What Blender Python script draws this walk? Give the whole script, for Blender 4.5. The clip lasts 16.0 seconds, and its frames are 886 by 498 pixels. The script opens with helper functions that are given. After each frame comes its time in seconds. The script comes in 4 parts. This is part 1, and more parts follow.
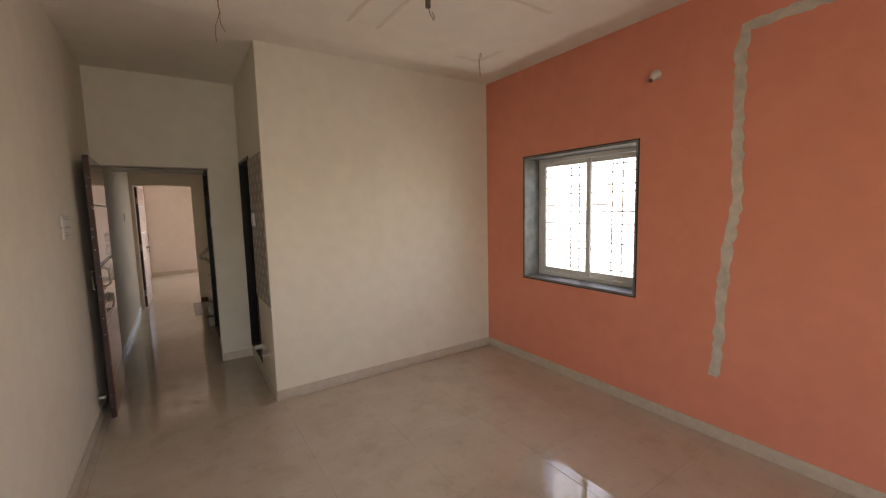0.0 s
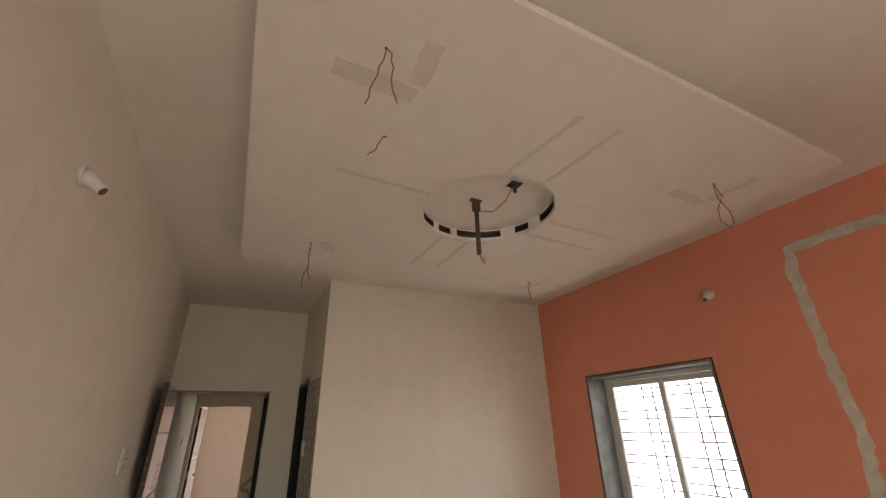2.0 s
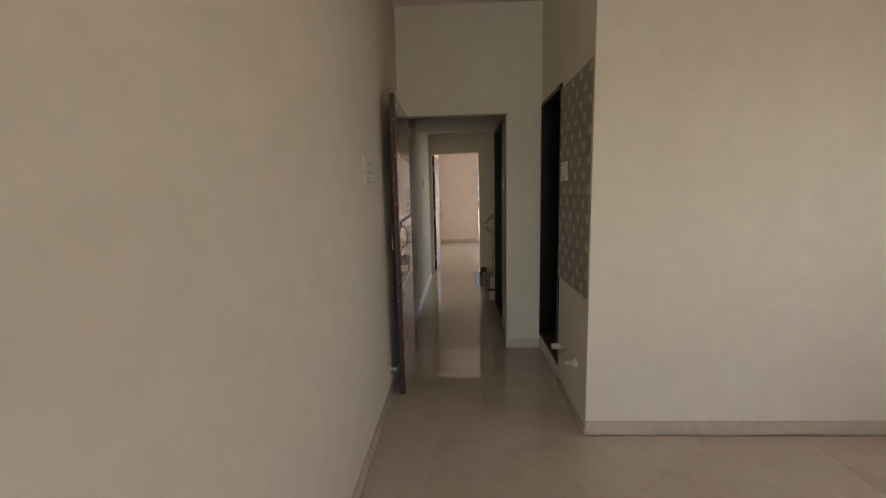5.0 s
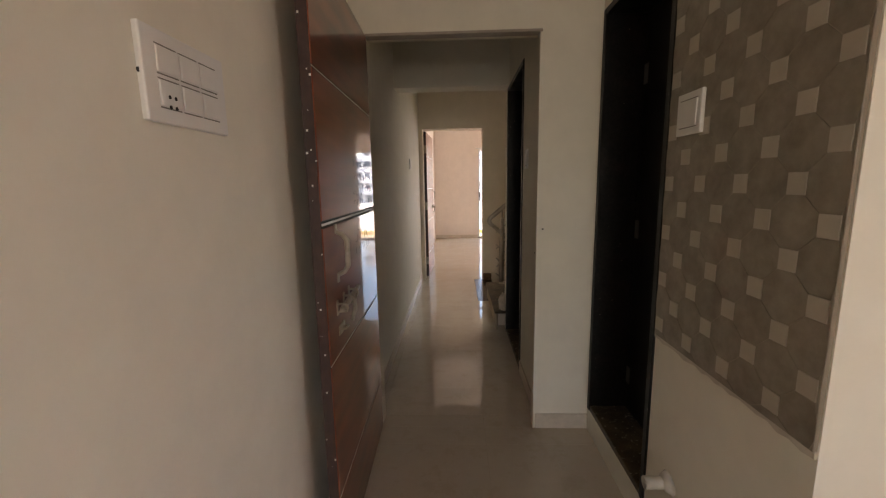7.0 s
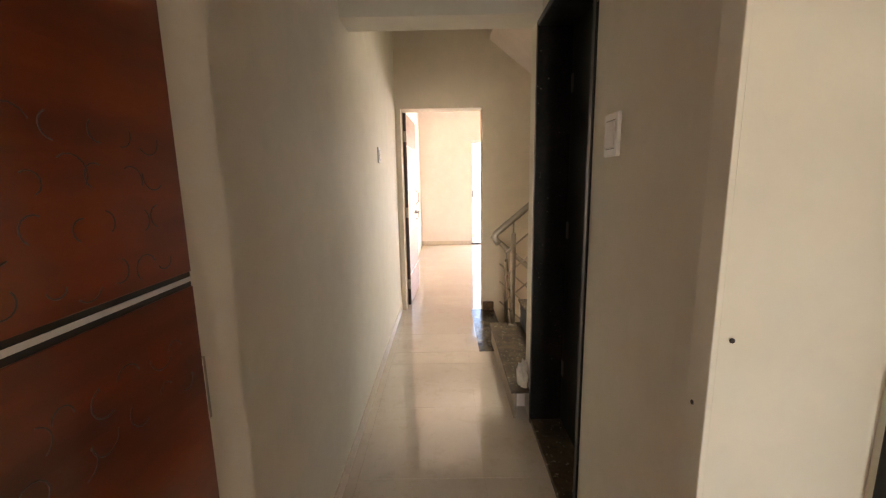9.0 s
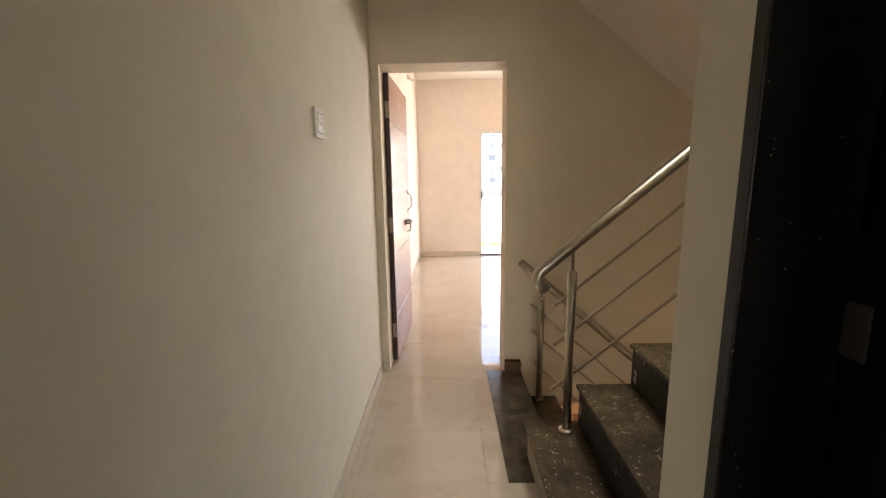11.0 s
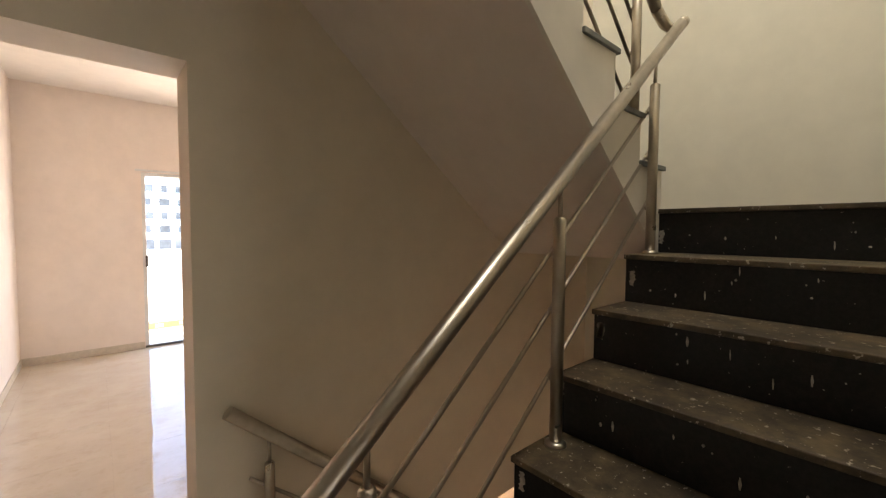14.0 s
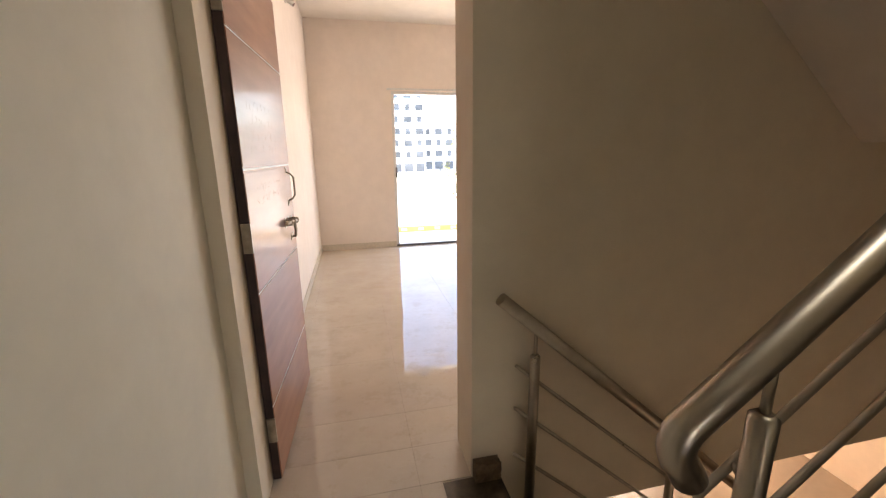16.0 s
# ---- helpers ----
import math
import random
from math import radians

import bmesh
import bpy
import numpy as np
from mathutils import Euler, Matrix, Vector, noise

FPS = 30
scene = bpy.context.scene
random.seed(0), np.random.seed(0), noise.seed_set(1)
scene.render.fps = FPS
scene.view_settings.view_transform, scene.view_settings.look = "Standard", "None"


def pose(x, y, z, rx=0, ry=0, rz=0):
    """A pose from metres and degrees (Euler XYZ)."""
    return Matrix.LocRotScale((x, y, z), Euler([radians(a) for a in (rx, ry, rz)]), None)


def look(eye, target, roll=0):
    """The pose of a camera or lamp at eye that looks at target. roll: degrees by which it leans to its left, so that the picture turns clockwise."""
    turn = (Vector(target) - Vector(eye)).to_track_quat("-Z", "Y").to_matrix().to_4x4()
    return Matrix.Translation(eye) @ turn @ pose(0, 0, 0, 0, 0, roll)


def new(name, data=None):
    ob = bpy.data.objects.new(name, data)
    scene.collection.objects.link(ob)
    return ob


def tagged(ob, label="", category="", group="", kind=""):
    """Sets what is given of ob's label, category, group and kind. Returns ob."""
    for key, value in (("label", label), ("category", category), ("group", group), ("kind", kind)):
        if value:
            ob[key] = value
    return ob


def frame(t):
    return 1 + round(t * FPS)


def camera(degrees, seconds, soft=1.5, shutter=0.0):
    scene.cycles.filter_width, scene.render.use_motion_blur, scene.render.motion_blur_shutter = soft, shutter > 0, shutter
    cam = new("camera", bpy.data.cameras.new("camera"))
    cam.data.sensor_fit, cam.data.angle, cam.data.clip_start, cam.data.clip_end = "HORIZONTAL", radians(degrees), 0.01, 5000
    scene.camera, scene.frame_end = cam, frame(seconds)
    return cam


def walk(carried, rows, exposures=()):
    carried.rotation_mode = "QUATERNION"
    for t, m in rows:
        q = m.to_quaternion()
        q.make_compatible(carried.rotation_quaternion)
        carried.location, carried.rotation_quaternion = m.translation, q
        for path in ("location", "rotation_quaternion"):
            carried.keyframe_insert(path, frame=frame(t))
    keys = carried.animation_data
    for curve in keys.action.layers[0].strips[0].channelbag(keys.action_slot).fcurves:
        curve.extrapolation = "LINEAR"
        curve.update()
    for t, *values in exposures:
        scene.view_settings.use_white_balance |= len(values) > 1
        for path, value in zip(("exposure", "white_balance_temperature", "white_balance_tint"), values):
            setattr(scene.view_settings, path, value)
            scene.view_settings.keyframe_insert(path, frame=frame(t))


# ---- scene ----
cam = camera(96.0, 16.0, soft=1.25)
PATH = [
    (0, (0.617, -3.522, 1.624), (1.717, -1.865, 1.416), -1.3),
    (0.5, (0.607, -3.531, 1.668), (1.686, -1.851, 1.794), -1.2),
    (1, (0.617, -3.545, 1.7), (1.614, -1.861, 2.117), -1.1),
    (1.5, (0.614, -3.564, 1.708), (1.519, -1.911, 2.379), -1.2),
    (2, (0.614, -3.551, 1.704), (1.424, -1.913, 2.516), -1.3),
    (2.5, (0.601, -3.404, 1.676), (1.345, -1.749, 2.516), -1.6),
    (3, (0.575, -3.172, 1.604), (1.228, -1.431, 2.341), -1.6),
    (3.5, (0.585, -2.988, 1.509), (0.839, -1.029, 1.818), -2.8),
    (4, (0.551, -2.781, 1.485), (0.487, -0.786, 1.363), -1.8),
    (6.5, (0.487, -1.077, 1.346), (0.411, 0.896, 1.024), -1.0),
    (7, (0.514, -0.718, 1.357), (0.442, 1.254, 1.037), -1.0),
    (7.5, (0.499, -0.36, 1.382), (0.45, 1.612, 1.05), -1.2),
    (8, (0.514, 0.026, 1.37), (0.506, 1.998, 1.037), -0.9),
    (8.5, (0.522, 0.375, 1.369), (0.506, 2.346, 1.03), -1.0),
    (9, (0.488, 0.725, 1.387), (0.474, 2.696, 1.049), -1.0),
    (9.5, (0.499, 1.095, 1.366), (0.477, 3.066, 1.029), -0.9),
    (10, (0.5, 1.466, 1.361), (0.455, 3.437, 1.02), -0.9),
    (12.5, (0.476, 2.978, 1.378), (0.657, 4.942, 1.048), -0.0),
    (13, (0.581, 3.085, 1.41), (1.147, 4.975, 1.078), -0.3),
    (13.5, (0.613, 3.147, 1.463), (1.64, 4.847, 1.226), 0.6),
    (14, (0.618, 3.205, 1.507), (1.928, 4.713, 1.411), 0.4),
    (14.5, (0.62, 3.272, 1.475), (1.985, 4.733, 1.414), 0.4),
    (15, (0.599, 3.35, 1.389), (1.845, 4.909, 1.264), 0.2),
    (15.5, (0.534, 3.409, 1.347), (1.359, 5.2, 1.01), -0.5),
    (16, (0.463, 3.526, 1.34), (0.882, 5.426, 0.876), -0.8),
]
EV = 3.0
walk(cam, [(t, look(eye, target, roll)) for t, eye, target, roll in PATH],
     [(0, EV - 0.72, 7250, 19), (2, EV - 0.85, 7250, 20), (3, EV - 0.85, 7200, 19), (3.5, EV - 0.85, 7150, 19), (4, EV - 0.8, 6850, 13), (6.5, EV - 0.45, 7000, 15), (7, EV - 0.25, 7300, 19), (8, EV + 0.3, 7550, 21),
      (8.5, EV + 0.8, 7500, 19), (9, EV + 1.1, 7350, 18), (9.5, EV + 1.3, 7150, 14), (10, EV + 1.15, 7100, 13), (12.3, EV + 0.1, 7250, 17), (13.5, EV + 0.15, 7100, 16), (15, EV + 0.2, 6900, 16), (16, EV, 7200, 17)])
# Room one (orange wall), passage, corridor with stairs, room two with a balcony opening.
# x: right of the left-hand wall, y: along the corridor, z: up from the tiled floor.
H = 2.965           # ceiling
RX = 3.592          # orange wall
DW = 1.352          # wall with the first doorway
FW = 4.902          # wall with the second doorway
S0 = -5.2           # wall behind
BW = 9.368          # wall of room two with the balcony opening
SX = 3.66           # end wall of the stairwell

# ---- light ----
world = bpy.data.worlds.new("sky")
scene.world = world
world.use_nodes = True
wn = world.node_tree.nodes
sky = wn.new("ShaderNodeTexSky")
sky.sky_type = 'NISHITA'
sky.sun_disc = False
sky.sun_elevation = radians(57)
sky.sun_rotation = radians(259)
wn["Background"].inputs[1].default_value = 0.15
world.node_tree.links.new(sky.outputs[0], wn["Background"].inputs[0])
sun_data = bpy.data.lights.new("sun", 'SUN')
sun_data.energy, sun_data.angle, sun_data.color = 4.0, radians(0.5), (1.0, 0.95, 0.88)
sun = new("sun", sun_data)
sun.matrix_world = look((0, 0, 30), (18.8, 3.6, 0))


def daylight_or_fill(name, place, target, w, h, power, color=(1, 1, 1)):
    """An area lamp: daylight at a seen opening, added fill elsewhere."""
    d = bpy.data.lights.new(name, 'AREA')
    d.shape, d.size, d.size_y, d.energy, d.color = 'RECTANGLE', w, h, power, color
    ob = new(name, d)
    ob.matrix_world = look(place, target)
    return ob


daylight_or_fill("window_daylight", (4.10, -1.17, 1.5), (0, -1.17, 1.4), 1.3, 1.3, 2.5, (0.98, 0.98, 0.94))
# Fill through an unseen opening, added to brighten room one and the corridor.
daylight_or_fill("back_fill_light", (0.85, S0 - 0.13, 1.35), (0.85, 0, 1.2), 1.45, 1.5, 4.7, (0.98, 0.98, 0.93))
daylight_or_fill("balcony_daylight", (2.84, 9.66, 1.12), (0.6, 3.0, 1.0), 1.45, 2.0, 5.4, (1.0, 0.97, 0.94))
# Added below the closed roof slab; no opening lets light in up here.
daylight_or_fill("stair_overhead_fill", (1.9, 3.5, 5.5), (1.9, 3.5, 0), 1.2, 0.9, 6.2, (0.93, 1.0, 0.99))
# Warm fill from below for soffit and stair wall, behind an added window.
daylight_or_fill("hall_fill_light", (5.4, 9.75, -1.7), (4.4, 5, -2.6), 0.9, 1.0, 42, (1.0, 0.87, 0.74))


# ---- materials ----
def node_mat(name):
    m = bpy.data.materials.new(name)
    m.use_nodes = True
    nt = m.node_tree
    return m, nt, nt.nodes["Principled BSDF"]


def noise_node(nt, scale, detail=6, rough=0.6, coord="Object"):
    tc = nt.nodes.new("ShaderNodeTexCoord")
    n = nt.nodes.new("ShaderNodeTexNoise")
    n.inputs["Scale"].default_value, n.inputs["Detail"].default_value, n.inputs["Roughness"].default_value = scale, detail, rough
    nt.links.new(tc.outputs[coord], n.inputs["Vector"])
    return n


def ramp(nt, source, stops):
    r = nt.nodes.new("ShaderNodeValToRGB")
    e = r.color_ramp.elements
    while len(e) < len(stops):
        e.new(0.5)
    for el, (p, c) in zip(e, stops):
        el.position, el.color = p, (*c, 1)
    nt.links.new(source, r.inputs[0])
    return r


def mix(nt, fac, a, b, mode='MIX'):
    m = nt.nodes.new("ShaderNodeMix")
    m.data_type, m.blend_type = 'RGBA', mode
    for sock, v in ((m.inputs[0], fac), (m.inputs[6], a), (m.inputs[7], b)):
        if isinstance(v, (int, float)):
            sock.default_value = v
        elif isinstance(v, tuple):
            sock.default_value = (*v, 1)
        else:
            nt.links.new(v, sock)
    return m.outputs[2]


def bump(nt, bsdf, height, strength, dist=0.002):
    b = nt.nodes.new("ShaderNodeBump")
    b.inputs["Strength"].default_value, b.inputs["Distance"].default_value = strength, dist
    nt.links.new(height, b.inputs["Height"])
    nt.links.new(b.outputs[0], bsdf.inputs["Normal"])


def paint(name, color, stain, rough=0.75):
    """Wall paint: slight roller texture, uneven putty and faint stains."""
    m, nt, p = node_mat(name)
    big = noise_node(nt, 1.3, 5)
    fine = noise_node(nt, 90, 4)
    mid = noise_node(nt, 7, 5)
    r = ramp(nt, big.outputs[0], [(0.35, (0, 0, 0)), (0.75, (1, 1, 1))])
    c = mix(nt, r.outputs[0], color, stain)
    r2 = ramp(nt, mid.outputs[0], [(0.30, (0.94, 0.94, 0.94)), (0.65, (1, 1, 1))])
    c2 = mix(nt, 1.0, c, r2.outputs[0], 'MULTIPLY')
    nt.links.new(c2, p.inputs["Base Color"])
    p.inputs["Roughness"].default_value = rough
    h = mix(nt, 0.5, fine.outputs[0], mid.outputs[0])
    bump(nt, p, h, 0.25, 0.003)
    return m


def plain(name, color, rough=0.5, metal=0.0, var=0.12, scale=25.0, bumpy=0.15):
    m, nt, p = node_mat(name)
    n = noise_node(nt, scale)
    dark = tuple(v * (1 - var * 2) for v in color)
    r = ramp(nt, n.outputs[0], [(0.3, dark), (0.7, color)])
    nt.links.new(r.outputs[0], p.inputs["Base Color"])
    p.inputs["Roughness"].default_value, p.inputs["Metallic"].default_value = rough, metal
    bump(nt, p, n.outputs[0], bumpy, 0.001)
    return m


# The cream paint again, warmed in colour to stand for tan bounce light.
STAIR_WALL = paint("cream_paint_with_bounce_tint", (0.83, 0.735, 0.60), (0.79, 0.69, 0.555))
WALL = paint("cream_wall_paint", (0.835, 0.79, 0.675), (0.795, 0.745, 0.63))
ROOM2_WALL = paint("peach_paint_and_bounce_tint", (0.83, 0.735, 0.66), (0.79, 0.69, 0.61))
# Hall colours carry light: walls tan for warm bounce, floor dark against glare.
HALL_WALL = paint("tan_bounce_tint", (0.76, 0.57, 0.40), (0.72, 0.53, 0.36))
HALL_FLOOR = plain("darkened_hall_floor", (0.30, 0.22, 0.155), 0.35, var=0.08, scale=4)
CEIL = paint("white_ceiling_paint", (0.84, 0.785, 0.70), (0.80, 0.74, 0.655), 0.8)
ORANGE = paint("coral_orange_wall_paint", (0.81, 0.305, 0.20), (0.77, 0.28, 0.18), 0.6)
PUTTY = plain("grey_wall_putty", (0.71, 0.64, 0.54), 0.85, var=0.15, scale=14)
PLASTIC = plain("white_switch_plastic", (0.80, 0.78, 0.74), 0.35, var=0.03)
GROUT = plain("beige_tile_grout", (0.47, 0.40, 0.32), 0.8, var=0.06)
SKIRT = plain("cream_skirting_tile", (0.64, 0.555, 0.45), 0.35, var=0.08)
ALU = plain("white_coated_aluminium", (0.72, 0.71, 0.68), 0.35, var=0.06)
# Also the shade inside small holes, which are drawn as dark discs.
BLACKLINE = plain("dark_sealant_and_hole_shade", (0.03, 0.025, 0.02), 0.7)
IRON = plain("dark_painted_iron", (0.12, 0.11, 0.10), 0.5, 0.3)
HARDWARE = plain("paint_smeared_steel", (0.46, 0.39, 0.30), 0.45, 0.25, var=0.2, scale=40)
DUSTY = plain("dust_covered_stone", (0.36, 0.29, 0.21), 0.7, var=0.15, scale=8)
DUSTY_GRANITE = plain("dusty_polished_granite", (0.115, 0.088, 0.062), 0.2, var=0.35, scale=12)
DRIED_PAINT = plain("dried_dirty_paint", (0.58, 0.52, 0.44), 0.7, var=0.25, scale=60)
RUST = plain("rusty_steel", (0.17, 0.115, 0.08), 0.6, 0.2, var=0.3)
COPPER = plain("bare_copper_wire", (0.32, 0.19, 0.12), 0.5, 0.3)
PVC = plain("cream_pipe_plastic", (0.62, 0.58, 0.50), 0.4)
GROUND = plain("dusty_ground", (0.60, 0.56, 0.50), 0.9, scale=0.3)
FACADE = plain("white_facade_paint", (0.78, 0.77, 0.76), 0.8, scale=0.6, var=0.05)
GLASS_AND_SHADE = plain("dark_window_and_opening_shade", (0.13, 0.155, 0.18), 0.3, var=0.3, scale=0.35)


def steel_mat():
    m, nt, p = node_mat("stained_stainless_steel")
    n = noise_node(nt, 6, 5)
    r = ramp(nt, n.outputs[0], [(0.32, (0.39, 0.335, 0.27)), (0.68, (0.54, 0.485, 0.41))])
    nt.links.new(r.outputs[0], p.inputs["Base Color"])
    p.inputs["Metallic"].default_value = 1.0
    rr = ramp(nt, n.outputs[0], [(0.32, (0.42, 0.42, 0.42)), (0.68, (0.27, 0.27, 0.27))])
    nt.links.new(rr.outputs[0], p.inputs["Roughness"])
    return m


STEEL = steel_mat()


def floor_mat():
    """Polished cream vitrified tiles under dust, smears and footprints."""
    m, nt, p = node_mat("cream_vitrified_floor_tile")
    vein = noise_node(nt, 2.2, 8, 0.65)
    dust = noise_node(nt, 3.5, 8, 0.7)
    smear = noise_node(nt, 11, 5, 0.6)
    info = nt.nodes.new("ShaderNodeObjectInfo")
    r = ramp(nt, vein.outputs[0], [(0.35, (0.55, 0.465, 0.37)), (0.65, (0.61, 0.53, 0.43))])
    tone = ramp(nt, info.outputs["Random"], [(0, (0.98, 0.98, 0.98)), (1, (1, 1, 1))])
    c = mix(nt, 1.0, r.outputs[0], tone.outputs[0], 'MULTIPLY')
    d = ramp(nt, dust.outputs[0], [(0.46, (0, 0, 0)), (0.74, (1, 1, 1))])
    c = mix(nt, d.outputs[0], c, (0.53, 0.445, 0.35))
    # matte footprints and dried slurry break the polish in sharp-edged patches
    sm = ramp(nt, smear.outputs[0], [(0.59, (0, 0, 0)), (0.61, (1, 1, 1))])
    worn = ramp(nt, dust.outputs[0], [(0.57, (0, 0, 0)), (0.61, (1, 1, 1))])
    s = mix(nt, sm.outputs[0], worn.outputs[0], (1, 1, 1), 'MIX')
    rr = ramp(nt, s, [(0.0, (0.03, 0.03, 0.03)), (1.0, (0.25, 0.25, 0.25))])
    nt.links.new(rr.outputs[0], p.inputs["Roughness"])
    # Base colour darkened in the patches to offset their paler sheen.
    nt.links.new(mix(nt, s, c, mix(nt, 1.0, c, (0.91, 0.90, 0.88), 'MULTIPLY')), p.inputs["Base Color"])
    dull = ramp(nt, s, [(0.0, (0.9, 0.9, 0.9)), (1.0, (0.40, 0.40, 0.40))])
    nt.links.new(dull.outputs[0], p.inputs["Specular IOR Level"])
    wave = noise_node(nt, 3, 2)
    bump(nt, p, wave.outputs[0], 0.05, 0.003)
    return m


FLOOR = floor_mat()


def granite_mat():
    m, nt, p = node_mat("black_granite_with_paint_specks")
    n = noise_node(nt, 60, 6, 0.7)
    dust = noise_node(nt, 5, 6, 0.65)
    r = ramp(nt, n.outputs[0], [(0.4, (0.007, 0.0065, 0.0065)), (0.7, (0.018, 0.016, 0.015))])
    d = ramp(nt, dust.outputs[0], [(0.55, (0, 0, 0)), (0.75, (0.15, 0.15, 0.15))])
    c = mix(nt, d.outputs[0], r.outputs[0], (0.12, 0.09, 0.07))
    sp = noise_node(nt, 85, 2, 0.5)
    s = ramp(nt, sp.outputs[0], [(0.75, (0, 0, 0)), (0.765, (1, 1, 1))])
    c = mix(nt, s.outputs[0], c, (0.5, 0.46, 0.40))
    nt.links.new(c, p.inputs["Base Color"])
    rr = ramp(nt, dust.outputs[0], [(0.4, (0.28, 0.28, 0.28)), (0.7, (0.55, 0.55, 0.55))])
    nt.links.new(rr.outputs[0], p.inputs["Roughness"])
    p.inputs["Specular IOR Level"].default_value = 0.28
    return m


GRANITE = granite_mat()


def tread_mat():
    m, nt, p = node_mat("dusty_granite_tread")
    n = noise_node(nt, 9, 8, 0.7)
    fine = noise_node(nt, 55, 4, 0.6)
    r = ramp(nt, n.outputs[0], [(0.35, (0.05, 0.036, 0.020)), (0.72, (0.19, 0.135, 0.075))])
    s = ramp(nt, fine.outputs[0], [(0.63, (0, 0, 0)), (0.66, (1, 1, 1))])
    scuff = noise_node(nt, 3.2, 7, 0.75)
    k = ramp(nt, scuff.outputs[0], [(0.42, (0.45, 0.42, 0.38)), (0.60, (1.15, 1.12, 1.05))])
    c = mix(nt, 1.0, r.outputs[0], k.outputs[0], 'MULTIPLY')
    c = mix(nt, s.outputs[0], c, (0.42, 0.37, 0.30))
    speck = noise_node(nt, 24, 3, 0.5)
    s2 = ramp(nt, speck.outputs[0], [(0.745, (0, 0, 0)), (0.76, (1, 1, 1))])
    c = mix(nt, s2.outputs[0], c, (0.50, 0.45, 0.37))
    nt.links.new(c, p.inputs["Base Color"])
    p.inputs["Roughness"].default_value = 0.55
    bump(nt, p, fine.outputs[0], 0.2, 0.002)
    return m


TREAD = tread_mat()


def veneer_mat(name, a, b, gloss=0.3, coat=0.03):
    m, nt, p = node_mat(name)
    tc = nt.nodes.new("ShaderNodeTexCoord")
    mp = nt.nodes.new("ShaderNodeMapping")
    mp.inputs["Scale"].default_value = (9, 1.1, 9)
    nt.links.new(tc.outputs["Object"], mp.inputs["Vector"])
    n = nt.nodes.new("ShaderNodeTexNoise")
    n.inputs["Scale"].default_value, n.inputs["Detail"].default_value = 2.2, 9
    nt.links.new(mp.outputs[0], n.inputs["Vector"])
    cloud = noise_node(nt, 2.6, 3)
    r = ramp(nt, n.outputs[0], [(0.3, a), (0.7, b)])
    c = mix(nt, 0.35, r.outputs[0], ramp(nt, cloud.outputs[0], [(0.35, a), (0.65, b)]).outputs[0])
    nt.links.new(c, p.inputs["Base Color"])
    p.inputs["Roughness"].default_value = gloss
    p.inputs["Coat Weight"].default_value, p.inputs["Coat Roughness"].default_value = 1.0, coat
    bump(nt, p, n.outputs[0], 0.05, 0.001)
    return m


VENEER = veneer_mat("red_brown_wood_veneer", (0.095, 0.016, 0.005), (0.29, 0.060, 0.016))
# Paler copy of the veneer: the door's glare is put into the colour.
SHEEN_VENEER = veneer_mat("wood_veneer_paled_by_sheen", (0.26, 0.105, 0.06), (0.40, 0.19, 0.11), 0.45, 0.12)
SHEEN_VENEER.node_tree.nodes["Principled BSDF"].inputs["Coat Weight"].default_value = 0.28
DOORCORE = plain("dark_brown_door_edge", (0.06, 0.03, 0.025), 0.5, var=0.2)
BLACKDOOR = plain("very_dark_brown_flush_door", (0.006, 0.0045, 0.004), 0.5, var=0.2)
BLACKDOOR.node_tree.nodes["Principled BSDF"].inputs["Specular IOR Level"].default_value = 0.15
GREYTILE = plain("grey_wall_tile", (0.36, 0.31, 0.24), 0.4, var=0.14, scale=9)
OCTILE = plain("grey_brown_marbled_tile", (0.35, 0.30, 0.235), 0.4, var=0.2, scale=16)
WHITETILE = plain("pale_mosaic_square", (0.53, 0.47, 0.39), 0.3, var=0.05)
GREYSTONE = plain("grey_stone_window_reveal", (0.24, 0.25, 0.24), 0.45, var=0.25, scale=9)


def glass_mat(name, rough, tint=(0.95, 0.97, 0.97)):
    m, nt, p = node_mat(name)
    p.inputs["Base Color"].default_value = (*tint, 1)
    p.inputs["Roughness"].default_value = rough
    p.inputs["Transmission Weight"].default_value = 1.0
    p.inputs["IOR"].default_value = 1.05
    return m


GLASS = glass_mat("patterned_window_glass", 0.0)


def pattern_glass():
    """Rows of small pressed dimples in the glass."""
    nt = GLASS.node_tree
    p = nt.nodes["Principled BSDF"]
    p.inputs["IOR"].default_value = 1.15
    tc = nt.nodes.new("ShaderNodeTexCoord")
    v = nt.nodes.new("ShaderNodeTexVoronoi")
    v.inputs["Scale"].default_value, v.inputs["Randomness"].default_value = 62, 0.06
    nt.links.new(tc.outputs["Object"], v.inputs["Vector"])
    bump(nt, p, v.outputs["Distance"], 0.15, 0.004)


pattern_glass()


# ---- mesh helpers ----
def box(bm, a, b, bevel=0.0):
    """A box between two corners."""
    (x0, y0, z0), (x1, y1, z1) = a, b
    v = [bm.verts.new(c) for c in ((x0, y0, z0), (x1, y0, z0), (x1, y1, z0), (x0, y1, z0), (x0, y0, z1), (x1, y0, z1), (x1, y1, z1), (x0, y1, z1))]
    f = [bm.faces.new([v[i] for i in q]) for q in ((0, 3, 2, 1), (4, 5, 6, 7), (0, 1, 5, 4), (1, 2, 6, 5), (2, 3, 7, 6), (3, 0, 4, 7))]
    if bevel:
        edges = list({e for q in f for e in q.edges})
        bmesh.ops.bevel(bm, geom=edges, offset=bevel, segments=2, affect='EDGES', profile=0.5)
    return bm


